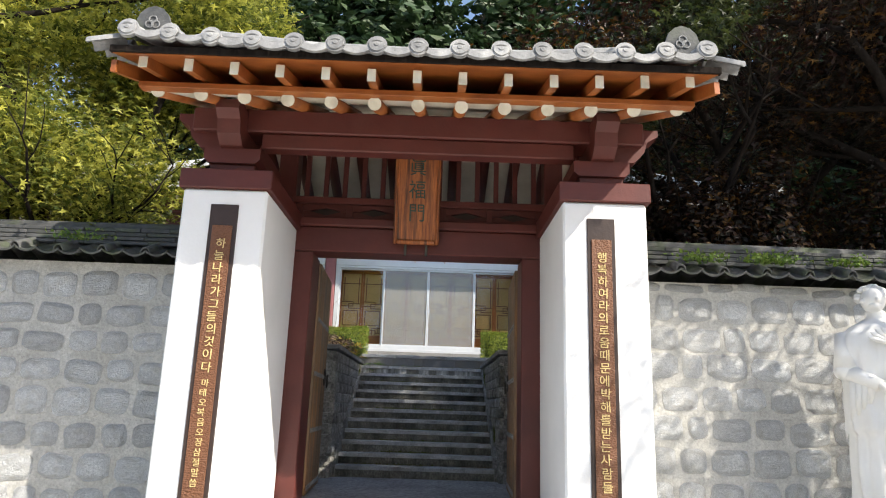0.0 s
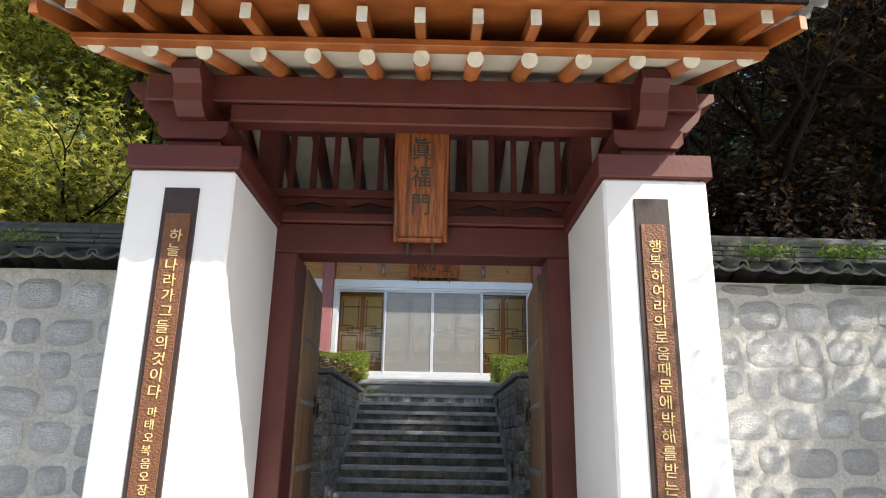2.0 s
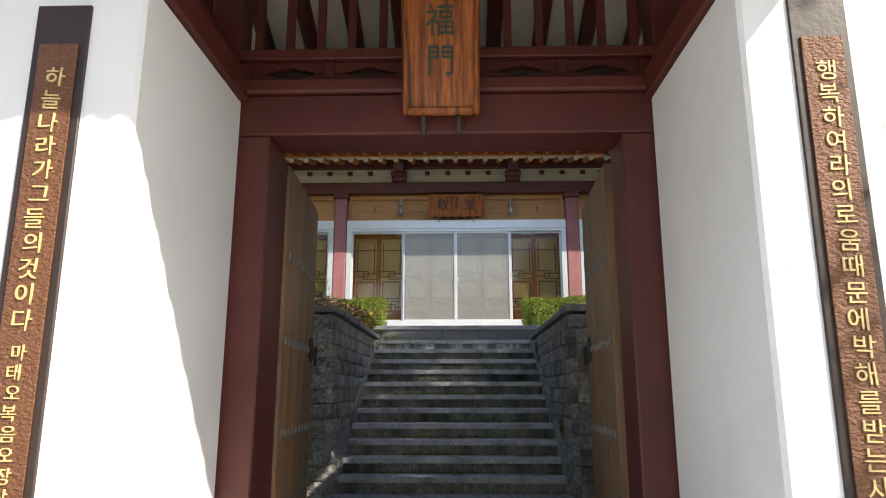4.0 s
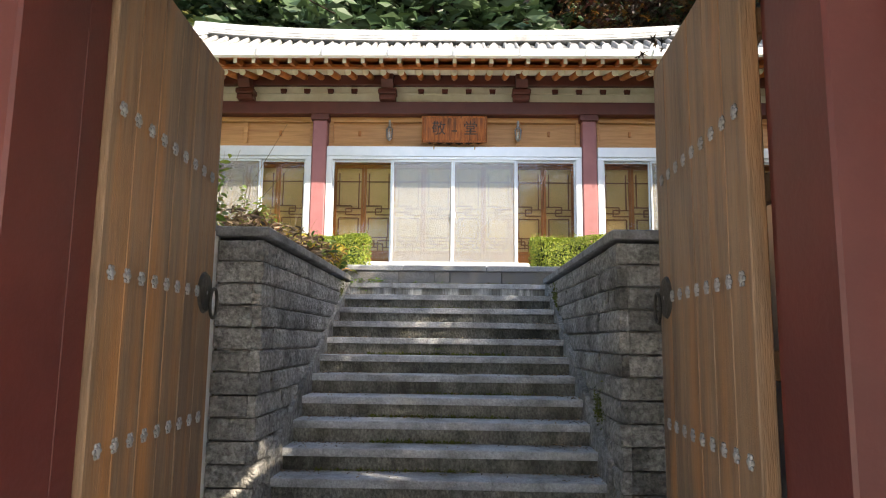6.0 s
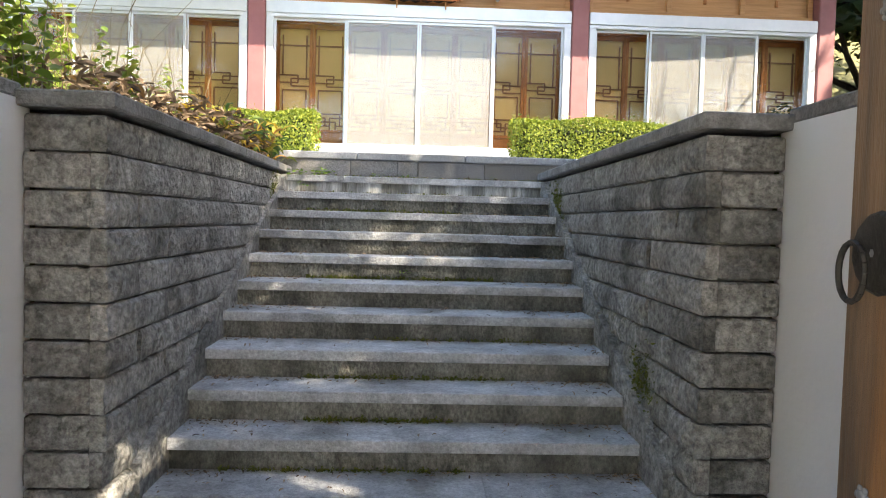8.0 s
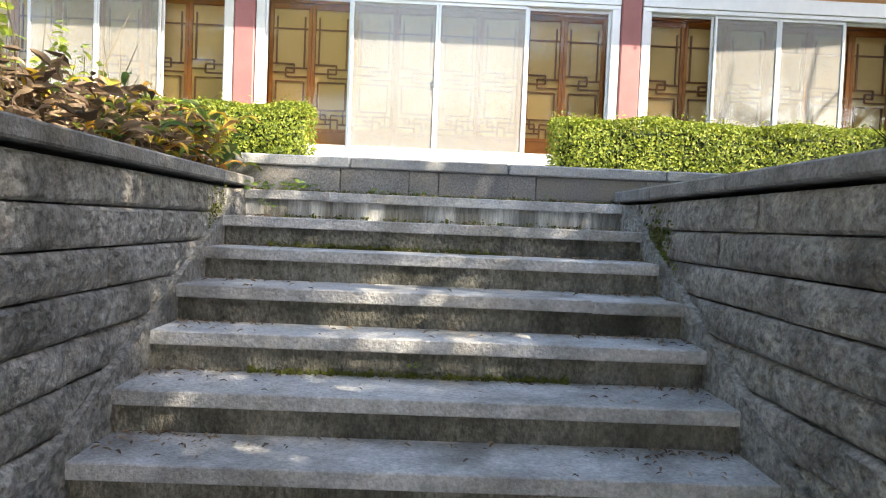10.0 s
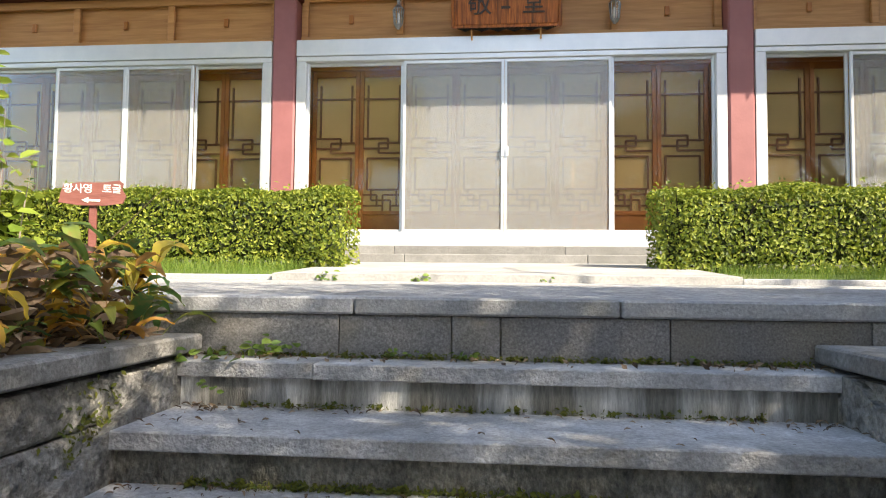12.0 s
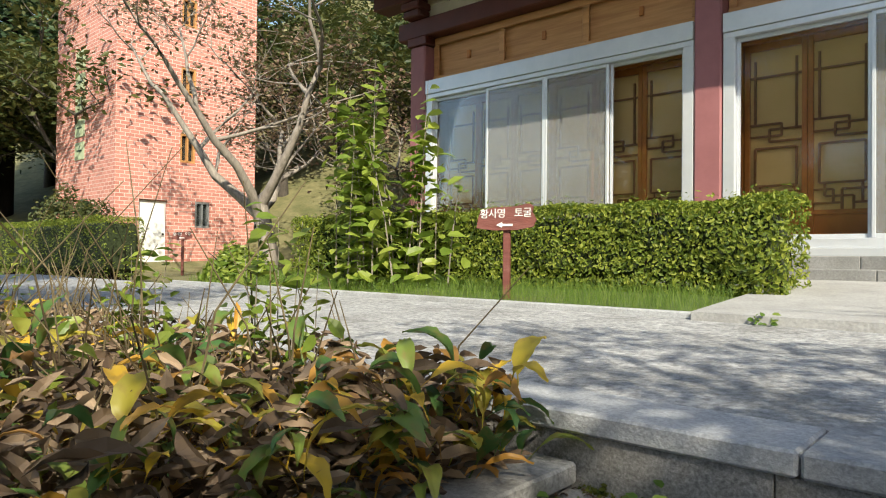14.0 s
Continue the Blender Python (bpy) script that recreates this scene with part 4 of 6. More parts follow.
def lattice_door(w):
    root = thing("lattice_door", "orange-brown wooden lattice door with tan paper behind glass", "door", 0, 0, 0, group="hall lattice doors")
    h, t = 2.14, 0.035
    part("stile", box(-w / 2 + 0.002, -w / 2 + 0.055, 0, 0.05, 0, h, 0.004), LATTICE, root)
    part("stile", box(w / 2 - 0.055, w / 2 - 0.002, 0, 0.05, 0, h, 0.004), LATTICE, root)
    part("rail", box(-w / 2 + 0.056, w / 2 - 0.056, 0, 0.05, h - 0.08, h, 0.004), LATTICE, root)
    part("rail", box(-w / 2 + 0.056, w / 2 - 0.056, 0, 0.05, 0.25, 0.30, 0.004), LATTICE, root)
    part("rail", box(-w / 2 + 0.056, w / 2 - 0.056, 0, 0.05, 0.0, 0.06, 0.004), LATTICE, root)
    part("bottom_panel", box(-w / 2 + 0.056, w / 2 - 0.056, 0.02, 0.04, 0.061, 0.249), LATTICE, root)
    part("paper", box(-w / 2 + 0.056, w / 2 - 0.056, 0.036, 0.046, 0.301, h - 0.081), PAPER, root, "tan paper panel")
    a, b, top, g = -w / 2 + 0.056, w / 2 - 0.056, h - 0.081, 0.0115
    u = b - a
    for x0, x1, z in ((0, 1, 1.77), (0, .62, 1.25), (.38, 1, 1.19), (0, .62, 1.12), (.38, 1, 1.06), (.1, .9, .99), (.1, .9, .58), (0, .35, .51), (.5, 1, .51), (.2, .7, .44), (0, .5, .37), (.7, 1, .37)):
        part("muntin", box(a + x0 * u, a + x1 * u, 0.012, 0.033, z - g, z + g), MUNTIN, root)
    for x, z0, z1 in ((.1, 1.25, 1.95), (.9, 1.19, 1.95), (.1, .58, .99), (.9, .58, .99), (.62, 1.12, 1.25), (.38, 1.06, 1.19), (.35, .37, .51), (.5, .30, .51), (.7, .30, .44), (.2, .44, .58), (.85, .37, .58)):
        part("muntin", box(a + x * u - g, a + x * u + g, 0.008, 0.0315, z0, z1), MUNTIN, root)
    return root


def lattice_row(x0, x1, n):
    w = (x1 - x0) / n
    first = lattice_door(w)
    first.matrix_basis = pose(x0 + w / 2, 13.42, 2.602)
    for i in range(1, n):
        copy_thing(first, pose(x0 + w * (i + 0.5), 13.42, 2.602))


lattice_row(-2.52, 2.52, 8)
lattice_row(-6.92, -3.08, 6)
lattice_row(3.08, 6.92, 6)
hp("inner_sill", -7.0, 7.0, 13.33, 13.55, 2.40, 2.60, LATTICE)
hp("inner_header", -7.0, 7.0, 13.37, 13.55, 4.745, 5.03, LATTICE)
for x in (-7.2, -2.80, 2.80, 7.2):
    hp("inner_post", x - 0.27, x + 0.27, 13.401, 13.56, 2.40, 5.6, LATTICE)
hp("side_wall", -7.4, -7.2, 13.42, 21, 2.0, 6.6, CREAM)
hp("side_wall", 7.2, 7.4, 13.42, 21, 2.0, 6.6, CREAM)
hp("back_wall", -7.4, 7.4, 20.8, 21, 2.0, 6.6, CREAM)
for y in (16.0, 18.5, 20.9):
    for s in (-1, 1):
        hp("side_column", *sorted((s * 7.36, s * 7.46)), y - 0.15, y + 0.15, 2.0, 6.6, MAROON)
# Dark sheet standing in for the unlit room behind the doors.
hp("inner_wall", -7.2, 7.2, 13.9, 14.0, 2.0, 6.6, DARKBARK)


def hall_rafters():
    up = 0.42
    me = mesh_of("rafter", rod(bmesh.new(), (0, 0, 0), (0, 1.5, up), 0.065, 0.07, 12), OCHRE, True)
    end = mesh_of("rafter_end", rod(bmesh.new(), (0, -0.005, 0), (0, 0.012, 0.003), 0.0658, 0.0658, 12), ENDPAINT)
    fly = mesh_of("flying_rafter", slab_profile([(0, -0.05), (0, 0.05), (0.75, 0.22), (0.75, 0.12)], -0.035, 0.035), OCHRE)
    flyend = mesh_of("flying_rafter_end", box(-0.0355, 0.0355, -0.006, 0.006, -0.051, 0.051), ENDPAINT)
    for i in range(49):
        x = -8.4 + i * 0.35
        lift = 0.30 * max(0, (abs(x) - 4.5) / 4) ** 2
        r = piece("rafter", me, hall, Matrix.Translation((x, 12.2 - HY, 6.29 - 2.1 + lift)))
        piece("rafter_end", end, r, Matrix())
        f = piece("flying_rafter", fly, hall, Matrix.Translation((x + 0.01, 11.74 - HY, 6.33 - 2.1 + lift)))
        piece("flying_rafter_end", flyend, f, Matrix())


hall_rafters()


def swept(name, y0, z0, y1, z1, mat, thick=0.04, x=8.7):
    """A board along the eave that lifts towards both ends."""
    v, f = [], []
    n = 40
    for i in range(n + 1):
        px = -x + 2 * x * i / n
        up = 0.30 * max(0, (abs(px) - 4.5) / 4) ** 2
        for (yy, zz) in ((y0, z0), (y1, z1), (y1, z1 + thick), (y0, z0 + thick)):
            v.append((px, yy - HY, zz - 2.1 + up))
    for i in range(n):
        for k in range(4):
            f.append((4 * i + k, 4 * i + (k + 1) % 4, 4 * i + 4 + (k + 1) % 4, 4 * i + 4 + k))
    f += [(3, 2, 1, 0), (4 * n, 4 * n + 1, 4 * n + 2, 4 * n + 3)]
    return part(name, raw(name, v, f, mat), mat, hall)


swept("soffit", 12.22, 6.345, 13.7, 6.76, CREAM)
swept("eave_batten", 12.10, 6.345, 12.2, 6.345, OCHRE, 0.06)
swept("eave_board", 11.72, 6.385, 12.5, 6.58, OCHRE, 0.03)
swept("fascia", 11.68, 6.37, 11.715, 6.37, OCHRE, 0.08)


def gutter():
    root = thing("gutter", "white metal eave gutter with strap joints", "gutter", 0, HY, 2.1)
    n = 14
    for i in range(n):
        a, b = -8.7 + 17.4 * i / n, -8.7 + 17.4 * (i + 1) / n
        c = (a + b) / 2
        up = [0.30 * max(0, (abs(q) - 4.5) / 4) ** 2 for q in (a, b)]
        v, f = [], []
        for px, u in ((a + 0.004, up[0]), (b - 0.004, up[1])):
            for yy, zz in ((11.53, 6.48), (11.545, 6.42), (11.56, 6.36), (11.67, 6.35), (11.67, 6.48), (11.655, 6.48), (11.65, 6.37), (11.575, 6.375), (11.55, 6.48)):
                v.append((px, yy - HY, zz - 2.1 + u))
        k = 9
        for j in range(k):
            f.append((j, (j + 1) % k, k + (j + 1) % k, k + j))
        part("trough", raw("trough", v, f, WHITEPAINT), WHITEPAINT, root)
        if i:
            part("strap", box(a - 0.015, a + 0.015, 11.522 - HY, 11.53 - HY, 6.34 - 2.1 + up[0], 6.50 - 2.1 + up[0]), STUD, root)


gutter()


def hall_roof():
    """Sagging tiled slopes with hips: half-round cover rows over a pan sheet."""
    ex, rx, ey, ry, ez, rz = 9.6, 7.2, 11.6, 17.4, 6.50, 9.25

    def surf(x, d):
        lift = 0.30 * max(0, (abs(x) - 4.5) / 4) ** 2
        return ey + d * (ry - ey), ez + (rz - ez) * (0.62 * d + 0.38 * d * d) + lift * (1 - d) + 0.25 * (abs(x) / rx) ** 3 * d
    v, f = [], []
    pitch = 0.30
    n = int(2 * ex / pitch)
    prof = [(-0.5, 0.0), (-0.34, -0.05), (-0.2, -0.05), (-0.19, 0.02), (-0.11, 0.075), (0, 0.095), (0.11, 0.075), (0.19, 0.02), (0.2, -0.05), (0.34, -0.05)]
    for i in range(n):
        xc = -ex + pitch * (i + 0.5)
        top = 1.0 if abs(xc) < rx else (ex - abs(xc)) / (ex - rx)
        base = len(v)
        m = 14
        for j in range(m + 1):
            d = top * j / m
            y, z = surf(xc, d)
            for a, b in prof + [(0.5, 0.0)]:
                v.append((xc + a * pitch, y - HY, z + b * 0.9 + 0.012 * (j % 2) - 2.1))
        k = len(prof) + 1
        for j in range(m):
            for q in range(k - 1):
                f.append((base + j * k + q, base + j * k + q + 1, base + (j + 1) * k + q + 1, base + (j + 1) * k + q))
    root = thing("roof", "pale grey tiled hip roof", "roof")
    del root["category"]
    root.parent = hall
    tagged(part("tile_slope", raw("tile_slope", v, f, TILE, False), TILE, root), kind="stuff")
    # back and side slopes
    for s in (-1, 1):
        vv = [(s * ex, ey - HY, ez + 0.48 - 2.1), (s * rx, ry - HY, rz + 0.2 - 2.1), (s * ex, 2 * ry - ey - HY, ez + 0.48 - 2.1), (s * ex * 0.93, ry - HY, ez + 0.9 - 2.1)]
        part("side_slope", raw("side_slope", vv + [(a, b, c - 0.06) for a, b, c in vv], [(0, 1, 3), (3, 1, 2), (4, 7, 5), (7, 6, 5)], TILE), TILE, root)
        pts = []
        for j in range(7):
            d = j / 6
            x = s * (ex - 0.15 - d * (ex - rx))
            y, z = surf(x, d)
            pts.append((x, y - HY, z + 0.06 - 2.1))
        ridge_course(root, pts, 0.24, 3, KERB)
    y2 = 2 * ry - ey
    vv = [(-ex, y2 - HY, ez - 2.1), (ex, y2 - HY, ez - 2.1), (rx, ry - HY, rz - 2.1), (-rx, ry - HY, rz - 2.1)]
    part("back_slope", raw("back_slope", vv + [(a, b, c - 0.06) for a, b, c in vv], [(0, 1, 2, 3), (7, 6, 5, 4)], TILE), TILE, root)
    pts = []
    for j in range(13):
        x = -rx - 0.2 + (2 * rx + 0.4) * j / 12
        pts.append((x, ry - HY, rz + 0.05 - 2.1 + 0.25 * (abs(x) / rx) ** 3))
    ridge_course(root, pts, 0.3, 5, KERB)
    # eave ends
    disc = mesh_of("tile_end", rod(bmesh.new(), (0, -0.02, 0.03), (0, 0.02, 0.03), 0.085, 0.085, 14), KERB)
    for i in range(n):
        x = -ex + pitch * (i + 0.5)
        y, z = surf(x, 0)
        piece("tile_end", disc, root, Matrix.Translation((x, y - HY, z - 2.1)))


hall_roof()


def hall_sign():
    root = thing("hall_sign", "orange-brown wooden hall sign with dark carved characters", "sign board", 0.01, 12.98, 5.06)
    part("board", box(-0.63, 0.63, -0.02, 0.03, 0.04, 0.50, 0.006), SIGNWOOD, root)
    for a, b, c, d in ((-0.67, -0.6305, 0.0, 0.54), (0.6305, 0.67, 0.0, 0.54), (-0.63, 0.63, 0.0, 0.039), (-0.63, 0.63, 0.501, 0.54)):
        part("frame", box(a, b, -0.045, 0.035, c, d, 0.01), SIGNWOOD, root)
    lip = [(-0.6, 0.0), (-0.5, -0.035), (-0.4, -0.01), (-0.3, -0.04), (-0.2, -0.012), (-0.1, -0.045), (0, -0.015), (0.1, -0.045), (0.2, -0.012), (0.3, -0.04), (0.4, -0.01), (0.5, -0.035), (0.6, 0.0)]
    part("scalloped_lip", slab_profile(lip, -0.03, 0.02, "y"), DARKBARK, root)
    for x, ch in ((-0.32, "敬"), (0.33, "堂")):
        t = part("character", letter(ch), None, root, "dark carved character")
        t.data = t.data.copy()
        t.data.materials[0] = BLACKBOARD
        t.matrix_basis = pose(x, -0.024, 0.27, 90, 0, 0) @ Matrix.Diagonal((0.30, 0.30, 0.30, 1))
    part("worn_stroke", box(-0.06, 0.05, -0.025, -0.0205, 0.22, 0.25), BLACKBOARD, root)
    for s in (-1, 1):
        part("peg", rod(bmesh.new(), (s * 0.42, 0.0, -0.14), (s * 0.42, 0.0, -0.001), 0.012, 0.012, 8), HONEY, root)
    root.matrix_basis = pose(0.01, 12.98, 5.10, 12, 0, 0)


hall_sign()


def lantern(x):
    root = thing("wall_lantern", "small silver glass wall lantern under the eave", "lamp", x, 13.14, 5.33, group="hall lanterns")
    part("bracket", box(-0.02, 0.02, 0.0, 0.11, 0.14, 0.30, 0.005), STUD, root)
    part("cap", rod(bmesh.new(), (0, 0, 0.10), (0, 0, 0.17), 0.075, 0.02, 8), STUD, root)
    part("glass", rod(bmesh.new(), (0, 0, -0.10), (0, 0, 0.099), 0.05, 0.07, 8), GLASS, root)
    part("bulb", rod(bmesh.new(), (0, 0, -0.08), (0, 0, 0.05), 0.022, 0.018, 10), WHITEPAINT, root)
    part("base", rod(bmesh.new(), (0, 0, -0.15), (0, 0, -0.101), 0.02, 0.055, 8), STUD, root)
    bm = bmesh.new()
    for k in range(8):
        a = k * math.tau / 8
        rod(bm, (0.051 * math.cos(a), 0.051 * math.sin(a), -0.1), (0.071 * math.cos(a), 0.071 * math.sin(a), 0.1), 0.006, 0.006, 4)
    tagged(part("cage", bm, STUD, root), kind="stuff")


lantern(-1.35), lantern(1.335)


# ---- brick tower ----
def tower():
    m = bpy.data.materials.new("red brick courses")
    m.use_nodes = True
    n, l = m.node_tree.nodes, m.node_tree.links
    tc, mp, br = n.new("ShaderNodeTexCoord"), n.new("ShaderNodeMapping"), n.new("ShaderNodeTexBrick")
    sw = n.new("ShaderNodeSeparateXYZ")
    cb = n.new("ShaderNodeCombineXYZ")
    ad = n.new("ShaderNodeMath")
    l.new(tc.outputs["Object"], sw.inputs[0])
    l.new(sw.outputs[0], ad.inputs[0])
    l.new(sw.outputs[1], ad.inputs[1])
    l.new(ad.outputs[0], cb.inputs[0])
    l.new(sw.outputs[2], cb.inputs[1])
    l.new(cb.outputs[0], br.inputs[0])
    br.inputs["Scale"].default_value = 1.0
    br.inputs["Brick Width"].default_value, br.inputs["Row Height"].default_value, br.inputs["Mortar Size"].default_value = 0.30, 0.12, 0.011
    br.inputs["Color1"].default_value, br.inputs["Color2"].default_value, br.inputs["Mortar"].default_value = (0.47, 0.18, 0.14, 1), (0.60, 0.26, 0.21, 1), (0.72, 0.56, 0.50, 1)
    l.new(br.outputs[0], n["Principled BSDF"].inputs["Base Color"])
    n["Principled BSDF"].inputs["Roughness"].default_value = 0.85
    bp = n.new("ShaderNodeBump")
    bp.inputs["Distance"].default_value = 0.02
    bp.invert = True
    l.new(br.outputs[1], bp.inputs["Height"])
    l.new(bp.outputs[0], n["Principled BSDF"].inputs["Normal"])
    root = thing("brick_tower", "square red brick tower with small wooden windows and pale door", "tower", -21.6, 14.55, 1.9)
    # east wall with openings: y from 0 to 5, z up to 11
    holes = [(0.77, 1.72, 0.12, 2.26), (2.68, 3.22, 1.4, 2.3), (2.12, 2.66, 3.58, 4.56), (2.12, 2.66, 5.88, 6.80), (2.12, 2.66, 8.2, 9.15)]
    ys = sorted({0.0, 5.0, *[h[0] for h in holes], *[h[1] for h in holes]})
    for a, b in zip(ys, ys[1:]):
        z = 0.0
        for h in sorted([h for h in holes if h[0] <= a and h[1] >= b], key=lambda h: h[2]):
            if h[2] > z:
                part("wall", box(-0.24, 0, a, b, z, h[2]), m, root)
            z = h[3]
        part("wall", box(-0.24, 0, a, b, z, 11.2), m, root)
    part("wall", box(-5.0, -0.2405, 0.0, 0.24, 0, 11.2), m, root)
    part("wall", box(-5.0, -4.76, 0.2405, 5.0, 0, 11.2), m, root)
    part("wall", box(-4.7595, -0.2405, 4.76, 5.0, 0, 11.2), m, root)
    part("cornice", box(-5.2, 0.25, -0.25, 5.25, 11.202, 11.5, 0.03), WHITEPAINT, root, "white concrete cornice")
    part("plinth", box(-5.05, 0.05, -0.05, 5.05, -0.4, -0.001), PALECON, root)
    door = part("door", box(-0.16, -0.10, 0.79, 1.70, 0.14, 2.24, 0.01), WHITEPAINT, root, "pale grey-green metal door")
    part("knob", rod(bmesh.new(), (-0.10, 1.60, 1.15), (-0.04, 1.60, 1.15), 0.03, 0.03, 8), IRON, door)
    for y0, y1, z0, z1 in holes[1:]:
        w = part("window", box(-0.17, -0.15, y0, y1, z0, z1), DARKGLASS, root, "small dark window")
        fm = HONEY if z0 > 2 else STUD
        for a, b, c, d in ((y0, y0 + 0.07, z0, z1), (y1 - 0.07, y1, z0, z1), (y0 + 0.0705, y1 - 0.0705, z0, z0 + 0.07), (y0 + 0.0705, y1 - 0.0705, z1 - 0.07, z1), ((y0 + y1) / 2 - 0.03, (y0 + y1) / 2 + 0.03, z0 + 0.0705, z1 - 0.0705)):
            part("frame", box(-0.14, -0.02, a, b, c, d), fm, w)
        # Near-black sheet in place of the tower's unlit inside.
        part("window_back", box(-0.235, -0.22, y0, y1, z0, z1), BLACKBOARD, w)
    for k in range(5):
        z = 3.65 + k * 0.78
        sg = part("letter_plate", box(-3.2, -2.4, -0.03, -0.002, z, z + 0.6, 0.01), SHRUBPAINT, root, "pale green letter plate")
        part("stroke", box(-3.0, -2.6, -0.04, -0.031, z + 0.28, z + 0.34), GREENINK, sg)


SHRUBPAINT = surface("pale green sign paint", (0.36, 0.42, 0.26), (0.44, 0.50, 0.33), 0.7, 8, 0.1, 40)
tower()


# ---- garden wall of granite blocks with a tiled coping ----
def stone_mesh(seed):
    """A rough split granite block, one metre each way before scaling, with a pillowed and broken face."""
    rng = random.Random(seed)
    v, f = [], []
    n = 5
    for j in range(n + 1):
        for i in range(n + 1):
            a, b = i / n - 0.5, j / n - 0.5
            edge = min(0.5 - abs(a), 0.5 - abs(b))
            corner = (abs(a) * 2) ** 4 * (abs(b) * 2) ** 4
            k = 1 - 0.17 * corner * rng.uniform(0.5, 1.4)
            da, db = (rng.uniform(-0.03, 0.03) for _ in range(2))
            out = -0.5 if edge < 0.01 else -0.8 - rng.uniform(0.0, 0.35)
            v.append((a * k + (da if edge > 0.01 else da * 0.8), out, b * k + (db if edge > 0.01 else db * 0.8)))
    w = n + 1
    for j in range(n):
        for i in range(n):
            f.append((j * w + i, j * w + i + 1, (j + 1) * w + i + 1, (j + 1) * w + i))
    rim = [i for i in range(w)] + [j * w + n for j in range(1, w)] + [n * w + i for i in range(n - 1, -1, -1)] + [j * w for j in range(n - 1, 0, -1)]
    base = len(v)
    for i in rim:
        v.append((v[i][0], 0.5, v[i][2]))
    for k in range(len(rim)):
        k2 = (k + 1) % len(rim)
        f.append((rim[k2], rim[k], base + k, base + k2))
    return raw("stone", v, f, GRANITE, False)


STONES = [stone_mesh(s) for s in range(9)]


def garden_wall(s):
    x0, x1 = (2.0, 7.2) if s > 0 else (-7.2, -2.0)
    root = thing("wall_garden_east" if s > 0 else "wall_garden_west", "grey granite block wall with pale mortar joints and tiled coping", "wall", 0, 1.15, GROUND, kind="structure")
    part("mortar_core", box(x0, x1, 0.021, 0.40, 0, 2.75), MORTAR, root, "pale cement mortar")
    rng = random.Random(17 + s)
    z = 0.02
    while z < 2.72:
        h = min(rng.uniform(0.25, 0.33), 2.76 - z)
        if h < 0.12:
            break
        x = x0 + 0.01
        while x < x1 - 0.1:
            w = min(rng.uniform(0.24, 0.46), x1 - x)
            hh = h * rng.uniform(0.84, 0.97)
            me = rng.choice(STONES)
            m = Matrix.Translation((x + w / 2, 0.03, z + h / 2 + rng.uniform(-0.02, 0.02))) @ Matrix.Rotation(radians(rng.uniform(-6, 6)), 4, "Y") @ Matrix.Diagonal(((w - 0.055) * rng.choice((1, -1)), 0.028, hh - 0.038, 1))
            piece("stone", me, root, m)
            x += w
        z += h
    # tiled coping
    top = thing("tile_coping", "mossy dark tile coping", "")
    top.parent = root
    n = round((x1 - x0) / 0.215)
    for i in range(n):
        x = x0 + 0.215 * (i + 0.5)
        sag = rng.uniform(-0.012, 0.012)
        for d, way in ((-0.22, 1), (0.65, -1)):
            for k in range(2):
                tilt = radians(20)
                m = Matrix.Translation((x, d + way * k * 0.2, 2.80 + 0.075 * k + sag)) @ Matrix.Rotation(0 if way > 0 else math.pi, 4, "Z") @ Matrix.Rotation(tilt, 4, "X") @ Matrix.Diagonal((0.70, 0.85, 1, 1))
                piece("pan_tile", COPE_PAN, top, m)
                if i % 2 == 0:
                    piece("cover_tile", COPE_COVER, top, Matrix.Translation((0.1075, 0, 0.01)) @ m)
    for r in range(4):
        x = x0
        while x < x1:
            e = min(x + rng.uniform(0.28, 0.34), x1)
            w = 0.17 - 0.018 * r
            part("course_tile", box(x + 0.002, e - 0.002, 0.215 - w + rng.uniform(-0.006, 0.006), 0.215 + w, 2.95 + 0.05 * r + rng.uniform(-0.003, 0.003), 2.99 + 0.05 * r, 0.006), DARKTILE, top)
            x = e
    ridge_course(top, [(x0, 0.215, 3.10), ((x0 + x1) / 2, 0.215, 3.085), (x1, 0.215, 3.10)], 0.20, 1, DARKTILE)
    return root


COPE_PAN, COPE_COVER = PAN.copy(), COVER.copy()
for me in (COPE_PAN, COPE_COVER):
    me.materials[0] = DARKTILE
garden_wall(1), garden_wall(-1)
for s in (-1, 1):
    a, b = sorted((s * 7.2, s * 16))
    structure("wall_lane", box(a, b, 1.16, 1.55, GROUND, 2.5), MORTAR, "plain cement garden wall", "wall")
    # the wall's return from the pier back to the stair court
    a, b = sorted((s * 1.62, s * 1.95))
    structure("wall_return", box(a, b, 1.31, 3.9, GROUND, 1.70), MORTAR, "plain cement retaining wall", "wall")


